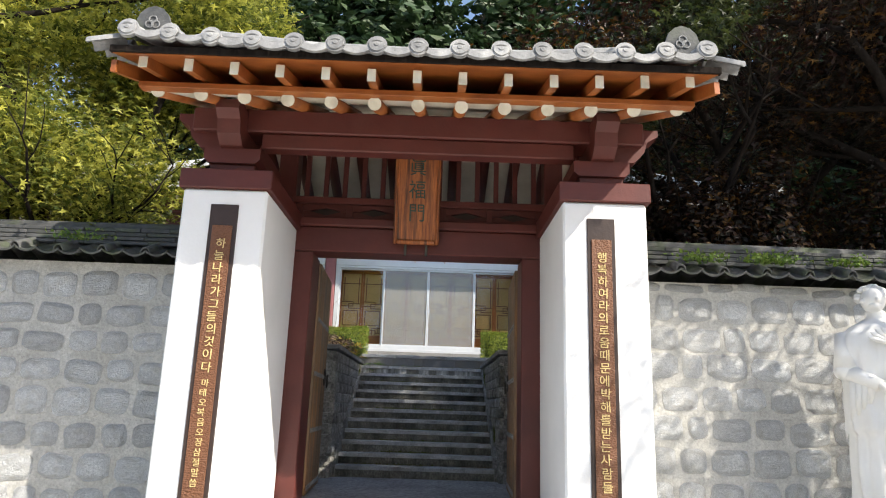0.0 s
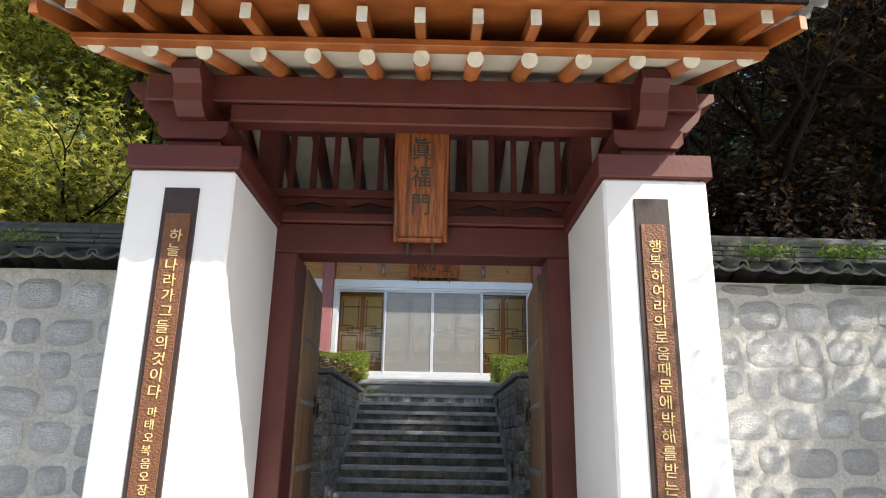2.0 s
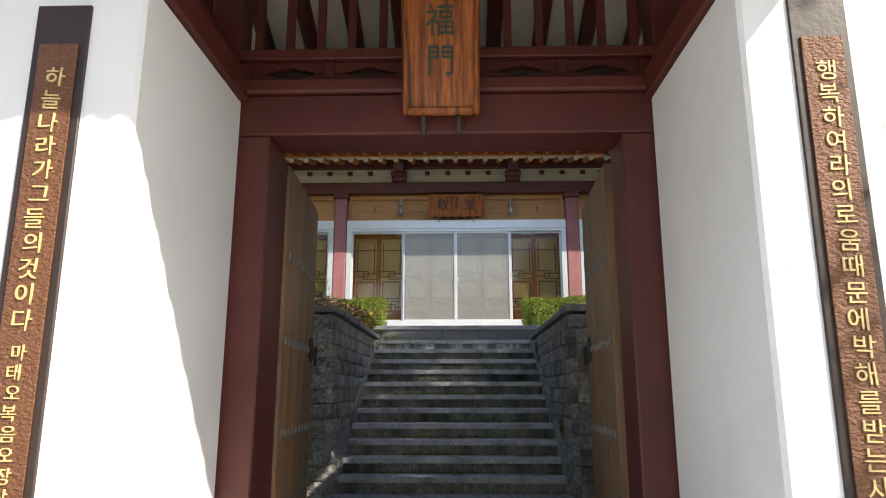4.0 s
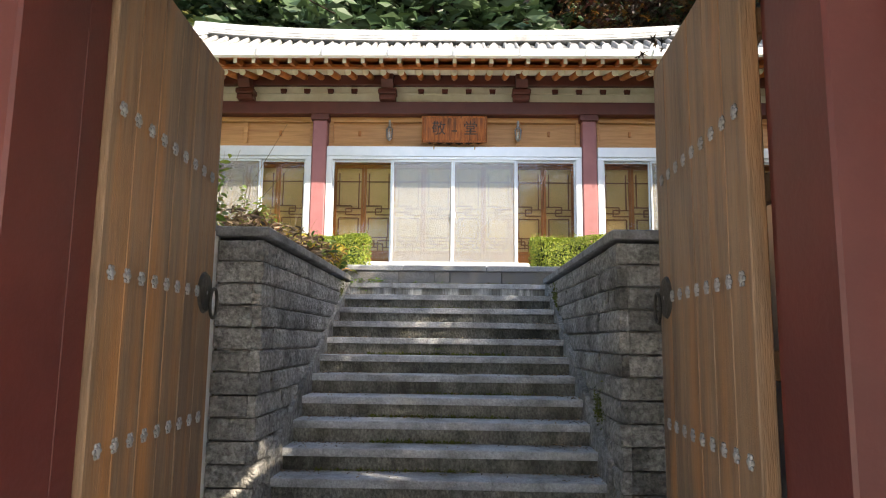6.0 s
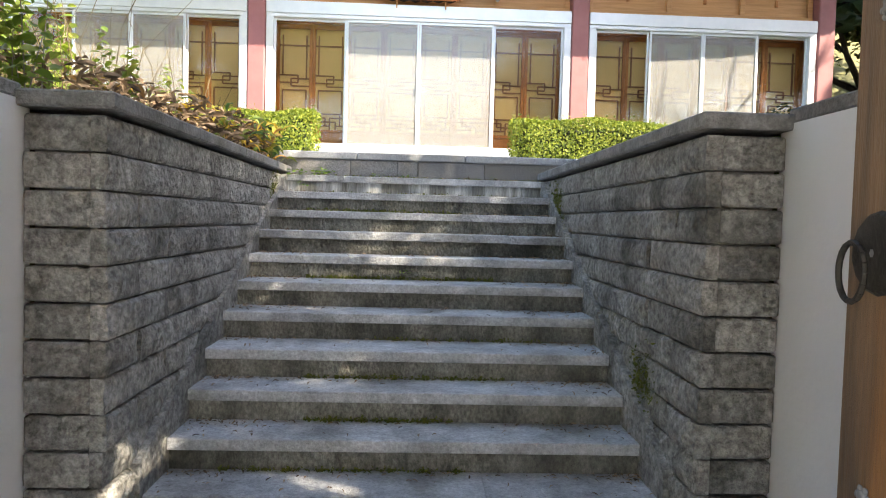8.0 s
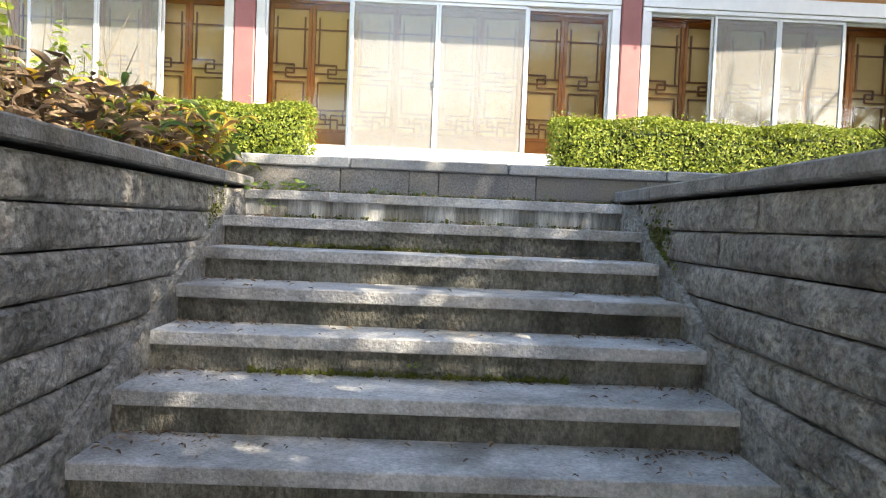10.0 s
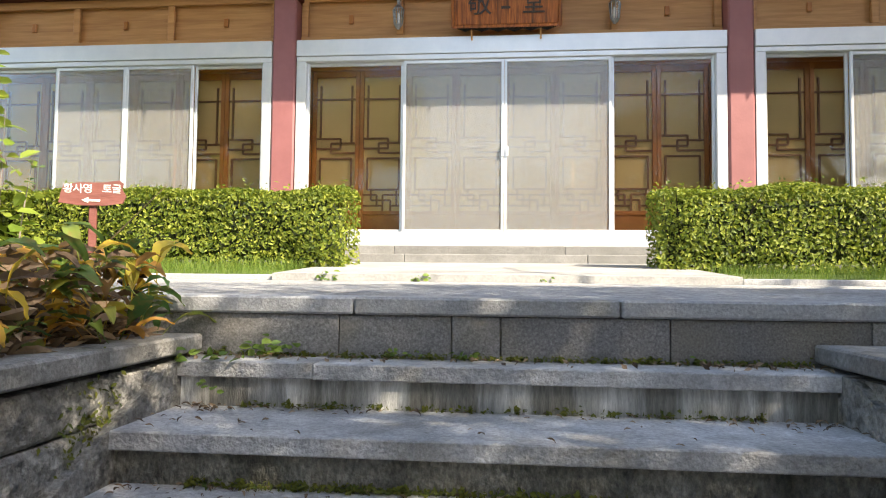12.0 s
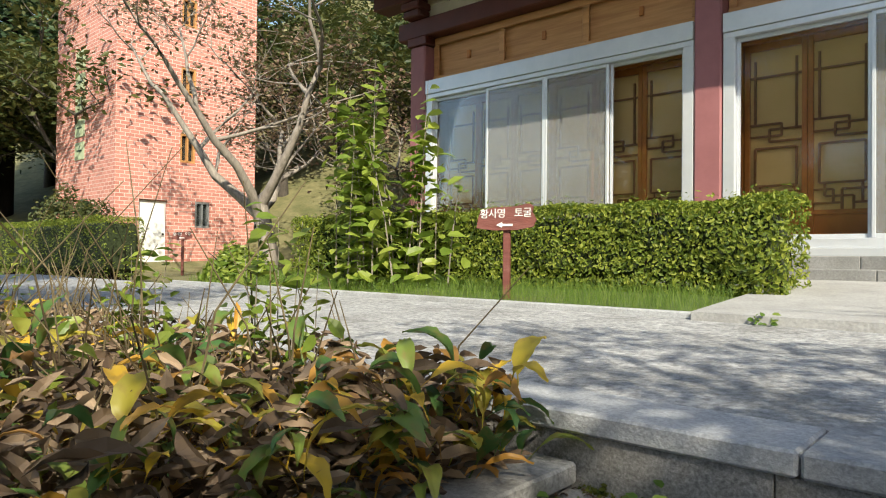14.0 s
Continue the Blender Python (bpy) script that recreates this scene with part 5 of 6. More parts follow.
# ---- statue ----
def statue():
    """A robed figure: a folded robe under a mantle, bent arms, a sheaf held before the chest, a bowed head with wavy hair."""
    bm = bmesh.new()
    zs, wide, deep = [0.0, 0.3, 0.7, 1.0, 1.2, 1.38, 1.48, 1.55, 1.60, 1.64, 1.70], [.29, .27, .255, .245, .26, .27, .255, .20, .12, .07, .062], [.23, .215, .20, .19, .195, .19, .175, .14, .10, .068, .062]
    prev, n, rows = None, 84, 56
    for k in range(rows + 1):
        z = 1.70 * k / rows
        a, b = float(np.interp(z, zs, wide)), float(np.interp(z, zs, deep))
        soft = float(np.interp(z, [0, 0.9, 1.3, 1.5, 1.6], [1, 0.9, 0.6, 0.35, 0]))
        row = []
        for i in range(n):
            t = i * math.tau / n
            pleat = abs(math.sin(6.5 * t + 0.8 * math.sin(2.2 * z))) ** 0.6
            drape = math.sin(11 * z + 3.2 * math.cos(t + 0.7)) * max(0, math.sin(t + 3.6))
            fold = 1 + soft * (0.13 * (pleat - 0.6) + 0.045 * drape + 0.025 * math.sin(23 * t + 4 * z))
            hem = 1.10 if 0.62 < z < 1.5 and math.cos(t - 2.9) > -0.3 + 0.7 * (1 - z) else 1.0
            row.append(bm.verts.new((a * fold * hem * math.cos(t), b * fold * hem * math.sin(t), z)))
        if prev:
            for i in range(n):
                bm.faces.new((prev[i], prev[(i + 1) % n], row[(i + 1) % n], row[i]))
        prev = row
    bm.faces.new(prev)

    def blob(x, y, z, a, b, c, tilt=0.0, seg=16):
        bmesh.ops.create_uvsphere(bm, u_segments=seg, v_segments=seg * 2 // 3, radius=1, matrix=Matrix.Translation((x, y, z)) @ Matrix.Rotation(tilt, 4, "Y") @ Matrix.Diagonal((a, b, c, 1)))
    blob(-0.02, -0.03, 1.80, .085, .10, .125, 0.12, 22)
    blob(-0.03, -0.075, 1.74, .055, .05, .05, 0.0)
    blob(-0.035, -0.128, 1.79, .014, .022, .026, 0.0, 8)
    rng = random.Random(5)
    for k in range(46):
        t, u = rng.uniform(0, math.tau), rng.uniform(-0.25, 1.0)
        y = 0.03 + 0.105 * math.sin(t)
        if u < 0.35 and y < -0.02:
            continue
        q = math.sqrt(max(0.05, 1 - u * u))
        blob(-0.01 + 0.098 * math.cos(t) * q, 0.01 + 0.105 * math.sin(t) * q, 1.815 + 0.115 * u, .032, .032, .026, rng.uniform(-1, 1), 8)
    for s in (-1, 1):
        rod(bm, (s * 0.235, 0.0, 1.48), (s * 0.275, -0.05, 1.16), 0.078, 0.088, 16)
        blob(s * 0.275, -0.05, 1.15, .09, .09, .09)
        rod(bm, (s * 0.275, -0.05, 1.15), (s * 0.12, -0.22, 1.24 if s > 0 else 1.02), 0.082, 0.055, 16)
        blob(s * 0.10, -0.245, 1.25 if s > 0 else 1.0, .035, .03, .06, s * 0.6, 12)
        for k in range(4):
            rod(bm, (s * (0.25 - 0.03 * k), -0.10 - 0.035 * k, 1.10), (s * (0.27 - 0.03 * k), -0.07 - 0.03 * k, 0.72 + 0.05 * k), 0.035, 0.018, 8)
    for k in range(11):
        a = radians(-70 + 14 * k)
        blob(0.02 + 0.13 * math.sin(a), -0.24, 1.38 + 0.09 * math.cos(a), .022, .016, .085, a, 8)
    ob = new("statue", mesh_of("statue", bm, MARBLE, True))
    ob.matrix_basis = pose(4.30, 0.55, 0.235, 0, 0, -8) @ Matrix.Diagonal((1.2, 1.1, 1.02, 1))
    tagged(ob, "white stone robed statue standing before the granite wall", "statue")
    ped = new("statue_pedestal", mesh_of("statue_pedestal", bx(bx(box(-0.36, 0.36, -0.32, 0.32, 0, 0.12, 0.015), -0.32, 0.32, -0.28, 0.28, 0.121, 0.60, 0.01), -0.35, 0.35, -0.31, 0.31, 0.601, 0.68, 0.015), KERB))
    ped.matrix_basis = pose(4.30, 0.55, GROUND + 0.006)
    tagged(ped, "grey granite pedestal under the white statue", "pedestal")


statue()


# ---- plants ----
def tube(v, f, pts, radii, n=6):
    base = len(v)
    for k, (p, r) in enumerate(zip(pts, radii)):
        d = (pts[min(k + 1, len(pts) - 1)] - pts[max(k - 1, 0)]).normalized()
        a = d.orthogonal().normalized()
        b = d.cross(a)
        for i in range(n):
            t = i * math.tau / n
            v.append(p + r * (math.cos(t) * a + math.sin(t) * b))
    for k in range(len(pts) - 1):
        for i in range(n):
            f.append((base + k * n + i, base + k * n + (i + 1) % n, base + (k + 1) * n + (i + 1) % n, base + (k + 1) * n + i))


def grow(rng, v, f, tips, start, way, length, radius, level, wild, up):
    pts, radii = [start], [radius]
    d = way.normalized()
    steps = 5
    for k in range(steps):
        d = (d + Vector((rng.uniform(-1, 1), rng.uniform(-1, 1), rng.uniform(-0.6, 1) * up)) * wild).normalized()
        pts.append(pts[-1] + d * length / steps)
        radii.append(radius * (1 - 0.6 * (k + 1) / steps))
    tube(v, f, pts, radii, 8 if level > 2 else 5)
    if level == 0:
        tips += [pts[-1], pts[-3], pts[-2]]
        return
    for k in range(3 if level > 1 else 4):
        p = pts[rng.randint(2, steps)] if k else pts[-1]
        side = Vector((rng.uniform(-1, 1), rng.uniform(-1, 1), rng.uniform(-0.25, 0.7)))
        grow(rng, v, f, tips, p, d * 0.45 + side, length * rng.uniform(0.55, 0.78), radius * 0.42, level - 1, wild, up)
    tips.append(pts[-1])


def broadleaf(name, label, x, y, z, trunk, reach, bark, leaf_mat, leaves, size, seed, shape=STAR, level=3, puff=0.45, wild=0.22, flat=0.45, lean=(0, 0), crop=None, category="tree"):
    rng, nr = random.Random(seed), np.random.default_rng(seed)
    v, f, tips = [], [], []
    root = thing(name, label, category, x, y, z)
    top = Vector((lean[0] * 0.4, lean[1] * 0.4, trunk))
    tube(v, f, [Vector((0, 0, -0.3)), Vector((0.03, 0.02, trunk * 0.4)), top], [reach * 0.045, reach * 0.036, reach * 0.03], 10)
    for k in range(5):
        a = k * math.tau / 5 + rng.uniform(-0.4, 0.4)
        grow(rng, v, f, tips, top - Vector((0, 0, rng.uniform(0, trunk * 0.35))), Vector((math.cos(a) + lean[0], math.sin(a) + lean[1], rng.uniform(0.5, 1.3))), reach * 0.62, reach * 0.022, level - 1, wild, 0.5)
    part("trunk", raw("trunk", v, f, bark, True), bark, root)
    t = np.array([tuple(p) for p in tips])
    pick = nr.integers(0, len(t), leaves)
    spots = t[pick] + nr.normal(size=(leaves, 3)) * np.array([puff, puff, puff * flat])
    if crop:
        spots = spots[crop(spots + np.array([x, y, z]))]
    nrm = nr.normal(size=(len(spots), 3)) * 0.55 + np.array([0, 0, 1.0])
    crown = part("crown", scatter("crown", spots, nrm, nr.uniform(0.7, 1.3, len(spots)) * size, shape, leaf_mat, seed, 1.0), leaf_mat, root)
    tagged(crown, kind="stuff")
    return root


def conifer(x, y, z, height, seed, first=None):
    if first:
        return copy_thing(first, pose(x, y, z, 0, 0, seed * 67) @ Matrix.Scale(height / 12.5, 4))
    rng, nr = random.Random(seed), np.random.default_rng(seed)
    root = thing("pine_tree", "tall dark green pine on the hillside", "tree", x, y, z, group="hillside pines")
    v, f, spots = [], [], []
    tube(v, f, [Vector((0, 0, -0.05)), Vector((0.01, 0, 0.5)), Vector((0, 0.01, 1.0))], [0.022, 0.014, 0.003], 8)
    for k in range(60):
        h = 0.28 + 0.70 * (k / 60)
        a = k * 2.4
        r = (1.02 - h) * rng.uniform(0.24, 0.40) + 0.03
        e = Vector((r * math.cos(a), r * math.sin(a), h - r * 0.12 + 0.03))
        tube(v, f, [Vector((0, 0, h)), e], [0.005, 0.001], 4)
        for q in range(90):
            u = rng.uniform(0.25, 1.05)
            spots.append((e.x * u + rng.gauss(0, 0.022), e.y * u + rng.gauss(0, 0.022), h + (e.z - h) * u + rng.gauss(0, 0.012)))
    part("trunk", raw("trunk", v, f, DARKBARK, True), DARKBARK, root)
    sp = np.array(spots)
    nrm = nr.normal(size=(len(sp), 3)) + np.array([0, 0, 0.6])
    tagged(part("crown", scatter("crown", sp, nrm, nr.uniform(0.02, 0.04, len(sp)), OVAL, PINE, seed), PINE, root), kind="stuff")
    root.matrix_basis = pose(x, y, z) @ Matrix.Diagonal((height, height, height, 1))
    return root


def hill_z(x, y):
    z = 2.02
    if y > 18:
        z += 0.55 * (min(y, 60) - 18) ** 1.05 * (0.8 + 0.2 * noise.noise((x * 0.08, y * 0.08, 3)))
    if x < -20:
        z += 0.22 * (min(-x, 60) - 20) * min(max((y - 8) / 10, 0), 1)
    return z - 0.1


def bush(name, label, x, y, z, rx, ry, rz, mat, count, size, seed, category="bush"):
    nr = np.random.default_rng(seed)
    root = thing(name, label, category, x, y, z)
    d = nr.normal(size=(count, 3))
    d /= np.linalg.norm(d, axis=1, keepdims=True)
    d[:, 2] = np.abs(d[:, 2])
    lump = 0.85 + 0.2 * np.sin(5 * d[:, 0] + seed) * np.cos(4 * d[:, 1])
    sp = d * (nr.uniform(0.55, 1.0, count) ** 0.5 * lump)[:, None] * np.array([rx, ry, rz])
    tagged(part("leaves", scatter("leaves", sp, d + nr.normal(size=d.shape) * 0.5, nr.uniform(0.7, 1.3, count) * size, OVAL, mat, seed), mat, root), kind="stuff")
    v, f = [], []
    for k in range(9):
        a = k * 0.7
        tube(v, f, [Vector((0, 0, -0.1)), Vector((rx * 0.3 * math.cos(a), ry * 0.3 * math.sin(a), rz * 0.4)), Vector((rx * 0.7 * math.cos(a), ry * 0.7 * math.sin(a), rz * 0.75))], [0.02, 0.013, 0.004], 5)
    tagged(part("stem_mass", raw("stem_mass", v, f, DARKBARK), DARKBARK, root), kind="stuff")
    return root


# maples round the gate
def open_over(share):
    """The east maples carry only a share of their leaves on the limbs between the sun and the open stair and bed."""
    def keep(p):
        xs, ys = p[:, 0] - 0.98 * (p[:, 2] - 1.6), p[:, 1] + 0.713 * (p[:, 2] - 1.6)
        zw = p[:, 2] - (p[:, 0] + 1.3) / 0.98
        yw = p[:, 1] + 0.713 * (p[:, 2] - zw)
        low = (zw > 0.53 * (yw - 4.1) + 0.1) & (zw < 1.9) & (ys < 7.6)
        part_of = np.where((xs < -1.5) | (ys > 7.4), 1.2 * share, share)
        return SHADE(p) & ((xs < -6) | (xs > 1.4) | (ys < 3.9) | (ys > 9.8) | low | ((np.arange(len(p)) * 7) % 100 < 100 * part_of))
    return keep


SHADE = lambda p: (p[:, 1] + 0.713 * (p[:, 2] - 2) < 9.2) | (p[:, 0] - 0.98 * (p[:, 2] - 2) > 8.0)
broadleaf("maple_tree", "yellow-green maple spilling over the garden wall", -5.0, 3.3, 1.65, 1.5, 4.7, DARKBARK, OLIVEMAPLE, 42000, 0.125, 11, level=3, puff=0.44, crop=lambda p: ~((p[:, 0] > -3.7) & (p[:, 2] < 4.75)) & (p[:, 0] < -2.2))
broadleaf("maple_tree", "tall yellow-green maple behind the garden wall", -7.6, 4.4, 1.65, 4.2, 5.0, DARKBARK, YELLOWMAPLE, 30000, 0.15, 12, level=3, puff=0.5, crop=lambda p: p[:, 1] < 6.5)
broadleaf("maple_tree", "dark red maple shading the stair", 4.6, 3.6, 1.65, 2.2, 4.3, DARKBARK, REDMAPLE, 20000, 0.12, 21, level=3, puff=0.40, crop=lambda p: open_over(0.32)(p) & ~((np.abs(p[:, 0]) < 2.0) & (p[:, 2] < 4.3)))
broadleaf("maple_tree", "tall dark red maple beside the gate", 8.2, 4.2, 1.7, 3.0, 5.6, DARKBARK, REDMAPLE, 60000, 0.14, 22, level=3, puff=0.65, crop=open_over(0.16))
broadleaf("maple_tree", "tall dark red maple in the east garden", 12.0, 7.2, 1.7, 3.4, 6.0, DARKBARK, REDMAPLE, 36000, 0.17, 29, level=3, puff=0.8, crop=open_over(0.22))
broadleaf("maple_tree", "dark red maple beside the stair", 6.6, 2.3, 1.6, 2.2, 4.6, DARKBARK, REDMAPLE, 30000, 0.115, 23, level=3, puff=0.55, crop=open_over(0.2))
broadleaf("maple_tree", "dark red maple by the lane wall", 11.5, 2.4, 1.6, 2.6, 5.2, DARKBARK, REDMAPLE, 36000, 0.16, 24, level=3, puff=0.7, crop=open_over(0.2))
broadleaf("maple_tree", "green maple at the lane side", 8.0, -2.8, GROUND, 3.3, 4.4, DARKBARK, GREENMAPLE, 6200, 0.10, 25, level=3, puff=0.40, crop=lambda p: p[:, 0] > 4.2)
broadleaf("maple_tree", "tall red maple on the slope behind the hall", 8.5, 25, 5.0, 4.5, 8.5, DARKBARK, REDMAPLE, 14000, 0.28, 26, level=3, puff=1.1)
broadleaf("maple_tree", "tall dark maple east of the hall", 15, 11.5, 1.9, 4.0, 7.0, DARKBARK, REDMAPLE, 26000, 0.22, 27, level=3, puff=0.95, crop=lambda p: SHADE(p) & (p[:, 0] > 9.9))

# Added tree: keeps only leaves whose shadow falls on the west stair wall.
broadleaf("maple_tree", "small dark green maple added to shade the west stair wall", 3.5, 2.7, 1.6, 2.0, 2.7, DARKBARK, GREENMAPLE, 14000, 0.11, 28, level=3, puff=0.40, lean=(-0.3, -0.2), crop=lambda p: ((p[:, 0] > 2.1) | (p[:, 2] > 4.5)) & (p[:, 0] - 0.98 * (p[:, 2] - 1) < -0.55) & (p[:, 0] - 0.98 * (p[:, 2] - 1) > -1.65))
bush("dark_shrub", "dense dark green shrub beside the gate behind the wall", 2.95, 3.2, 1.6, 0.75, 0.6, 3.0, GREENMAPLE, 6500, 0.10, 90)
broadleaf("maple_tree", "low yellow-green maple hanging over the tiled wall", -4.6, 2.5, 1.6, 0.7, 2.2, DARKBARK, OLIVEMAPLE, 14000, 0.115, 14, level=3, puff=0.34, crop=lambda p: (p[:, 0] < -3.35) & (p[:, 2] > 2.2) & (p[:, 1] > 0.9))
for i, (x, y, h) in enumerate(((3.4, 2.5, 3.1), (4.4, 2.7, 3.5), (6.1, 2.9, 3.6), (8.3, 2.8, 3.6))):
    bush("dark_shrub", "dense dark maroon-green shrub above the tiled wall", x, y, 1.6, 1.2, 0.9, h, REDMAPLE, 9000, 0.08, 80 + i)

# hillside
p0 = conifer(1.5, 26.5, hill_z(1.5, 26.5), 12.5, 3)
for i, (x, y, h) in enumerate(((-1.2, 24, 20), (4.0, 25, 20), (-5.5, 24.5, 19), (11, 24, 20), (-10, 28, 21), (17, 20, 20), (-3.2, 27, 19), (5.2, 28, 20), (9.5, 27, 18), (-8, 26, 13), (-13, 30, 14), (14, 30, 14), (2.5, 34, 14), (-5.5, 35, 15), (20, 27, 13), (-20, 36, 14), (-28, 34, 14), (8, 38, 14), (-33, 26, 13), (-30, 20, 12), (12.5, 15.5, 15), (16, 16, 19), (21, 13, 18), (19, 8, 17), (-34, 15, 16), (-38, 18.5, 18), (-31, 19, 17))):
    conifer(x, y, hill_z(x, y), h, i + 4, p0)
w0 = broadleaf("woodland_tree", "green and ochre hillside tree", -11.5, 25, hill_z(-11.5, 25), 2.0, 4.8, WOODBARK, WOODLAND, 7000, 0.24, 31, OVAL, 3, 0.75)
tagged(w0, group="hillside woodland trees")
for i, (x, y) in enumerate(((-17, 24), (-26, 27), (-14.5, 21.5), (-31, 30), (-36, 22), (-24, 22.5), (-9, 23), (6.5, 24), (12.5, 25), (0, 30), (-4.5, 31), (18, 33), (-40, 30), (-20, 31), (-34, 14), (-38, 18), (-32, 9), (24, 22), (16, 14), (15, 5), (-14, 36), (-29, 11.5), (-33, 12.5), (-27, 15.5), (-30, 17), (-36, 9), (-26, 21), (17, 9), (22, 15), (13, 20), (20, 4), (26, 9), (10, 22))):
    copy_thing(w0, pose(x, y, hill_z(x, y), 0, 0, 47 * i) @ Matrix.Scale(0.8 + 0.07 * (i % 6), 4))
for i in range(13):
    x, y = -33 + 5.4 * i, -21 - 2.5 * (i % 3)
    copy_thing(w0, pose(x, y, GROUND - 0.1, 0, 0, 31 * i) @ Matrix.Scale(1.15 + 0.08 * (i % 4), 4))
broadleaf("woodland_tree", "dull yellow-green shrubby tree behind the hall", -12.2, 18.5, 2.0, 1.2, 3.6, BARK, SEEDTREE, 2600, 0.14, 33, OVAL, 3, 0.5)
broadleaf("bare_tree", "pale grey forked tree with sparse dry pinkish leaflets", -13.4, 14.6, 1.85, 1.7, 5.8, BARK, SEEDTREE, 6000, 0.13, 37, OVAL, 4, 0.24, 0.26, 0.45, (-0.45, -0.2))


def hedge(x0, x1, y0, y1, z0, z1, count, seed, label):
    nr = np.random.default_rng(seed)
    root = thing("box_hedge", label, "hedge", (x0 + x1) / 2, (y0 + y1) / 2, z0, group="clipped box hedges")
    hx, hy, h = (x1 - x0) / 2, (y1 - y0) / 2, z1 - z0
    p = nr.uniform(-1, 1, (count, 3))
    k = nr.choice(3, count, p=[0.10, 0.55, 0.35])
    side = np.where(nr.uniform(size=count) < 0.6, -1, 1)
    n = nr.normal(size=(count, 3)) * 0.5
    for a in range(3):
        sel = k == a
        sg = np.where(a == 2, 1, side)[sel] if a != 2 else np.ones(sel.sum())
        p[sel, a] = sg * (1 - np.abs(nr.normal(size=sel.sum())) * 0.10)
        n[sel, a] += sg
    # rounded ends and shoulders
    e = np.maximum(np.abs(p), 0)
    q = (e[:, 1] ** 6 + e[:, 2] ** 6) ** (1 / 6)
    p[:, 1:] /= np.maximum(q, 1)[:, None]
    inset = np.where(np.abs(p[:, 0]) > 1 - 0.16 / hx, 0.9, 1.0)
    xx, yy = p[:, 0] * hx, p[:, 1] * hy * inset
    zz = (p[:, 2] + 1) / 2 * h
    wob = 0.035 * np.sin(xx * 3.1 + seed) + 0.025 * np.sin(xx * 7.3) + 0.02 * np.sin(zz * 9 + xx * 4)
    yy = yy + np.sign(yy) * wob
    zz = zz + wob * 0.4 * (p[:, 2] > 0.5) + (nr.uniform(size=count) < 0.035) * nr.uniform(0, 0.10, count) * (p[:, 2] > 0.6)
    sp = np.stack([xx, yy, np.maximum(zz, 0.03)], 1)
    tagged(part("leaves", scatter("leaves", sp, n, nr.uniform(0.6, 1.3, count) * 0.045, OVAL, HEDGE, seed), HEDGE, root), kind="stuff")
    # dark twiggy inside
    v, f = [], []
    rng = random.Random(seed)
    for i in range(int((x1 - x0) * 40)):
        x, y = rng.uniform(-hx + 0.05, hx - 0.05), rng.uniform(-hy * 0.6, hy * 0.6)
        tube(v, f, [Vector((x, y, -0.05)), Vector((x + rng.uniform(-0.08, 0.08), y + rng.uniform(-0.1, 0.1), h * 0.5)), Vector((x + rng.uniform(-0.15, 0.15), y + rng.uniform(-0.2, 0.2), h * 0.9))], [0.011, 0.007, 0.003], 4)
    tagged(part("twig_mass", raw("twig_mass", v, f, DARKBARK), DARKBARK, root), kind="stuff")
    # Dark box standing in for the shade among the inner twigs.
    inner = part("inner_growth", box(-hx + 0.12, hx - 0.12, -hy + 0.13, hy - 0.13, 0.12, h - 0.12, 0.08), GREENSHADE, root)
    return root


# Near-black green: the hedge's inner shade is in this colour.
GREENSHADE = surface("shade-dark hedge core", (0.012, 0.02, 0.006), (0.03, 0.045, 0.012), 0.95, 25, 1.0, 30)
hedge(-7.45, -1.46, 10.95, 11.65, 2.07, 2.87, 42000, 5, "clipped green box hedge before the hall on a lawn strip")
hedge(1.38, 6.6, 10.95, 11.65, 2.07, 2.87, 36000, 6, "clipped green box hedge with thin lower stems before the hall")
hedge(-18.5, -12.2, 10.4, 11.3, 1.9, 3.05, 14000, 7, "clipped yellow-green hedge beyond the path")
bush("round_shrub", "dark green rounded shrub behind the stair wall coping", 3.9, 8.35, 1.9, 0.75, 0.6, 0.75, GREENMAPLE, 6000, 0.05, 8)
bush("yellow_bush", "low bright yellow-green leafy bush by the path", -7.9, 10.45, 2.0, 0.62, 0.5, 0.55, SHRUBLEAF, 1500, 0.10, 9)
bush("clipped_pine", "rounded dark green garden pine by the path", -19.5, 12.6, 2.0, 1.6, 1.3, 2.4, WOODLAND, 6000, 0.12, 10)
bush("clipped_pine", "low rounded green garden shrub by the path", -23.5, 10.5, 2.0, 1.8, 1.5, 3.4, WOODLAND, 6000, 0.14, 13)


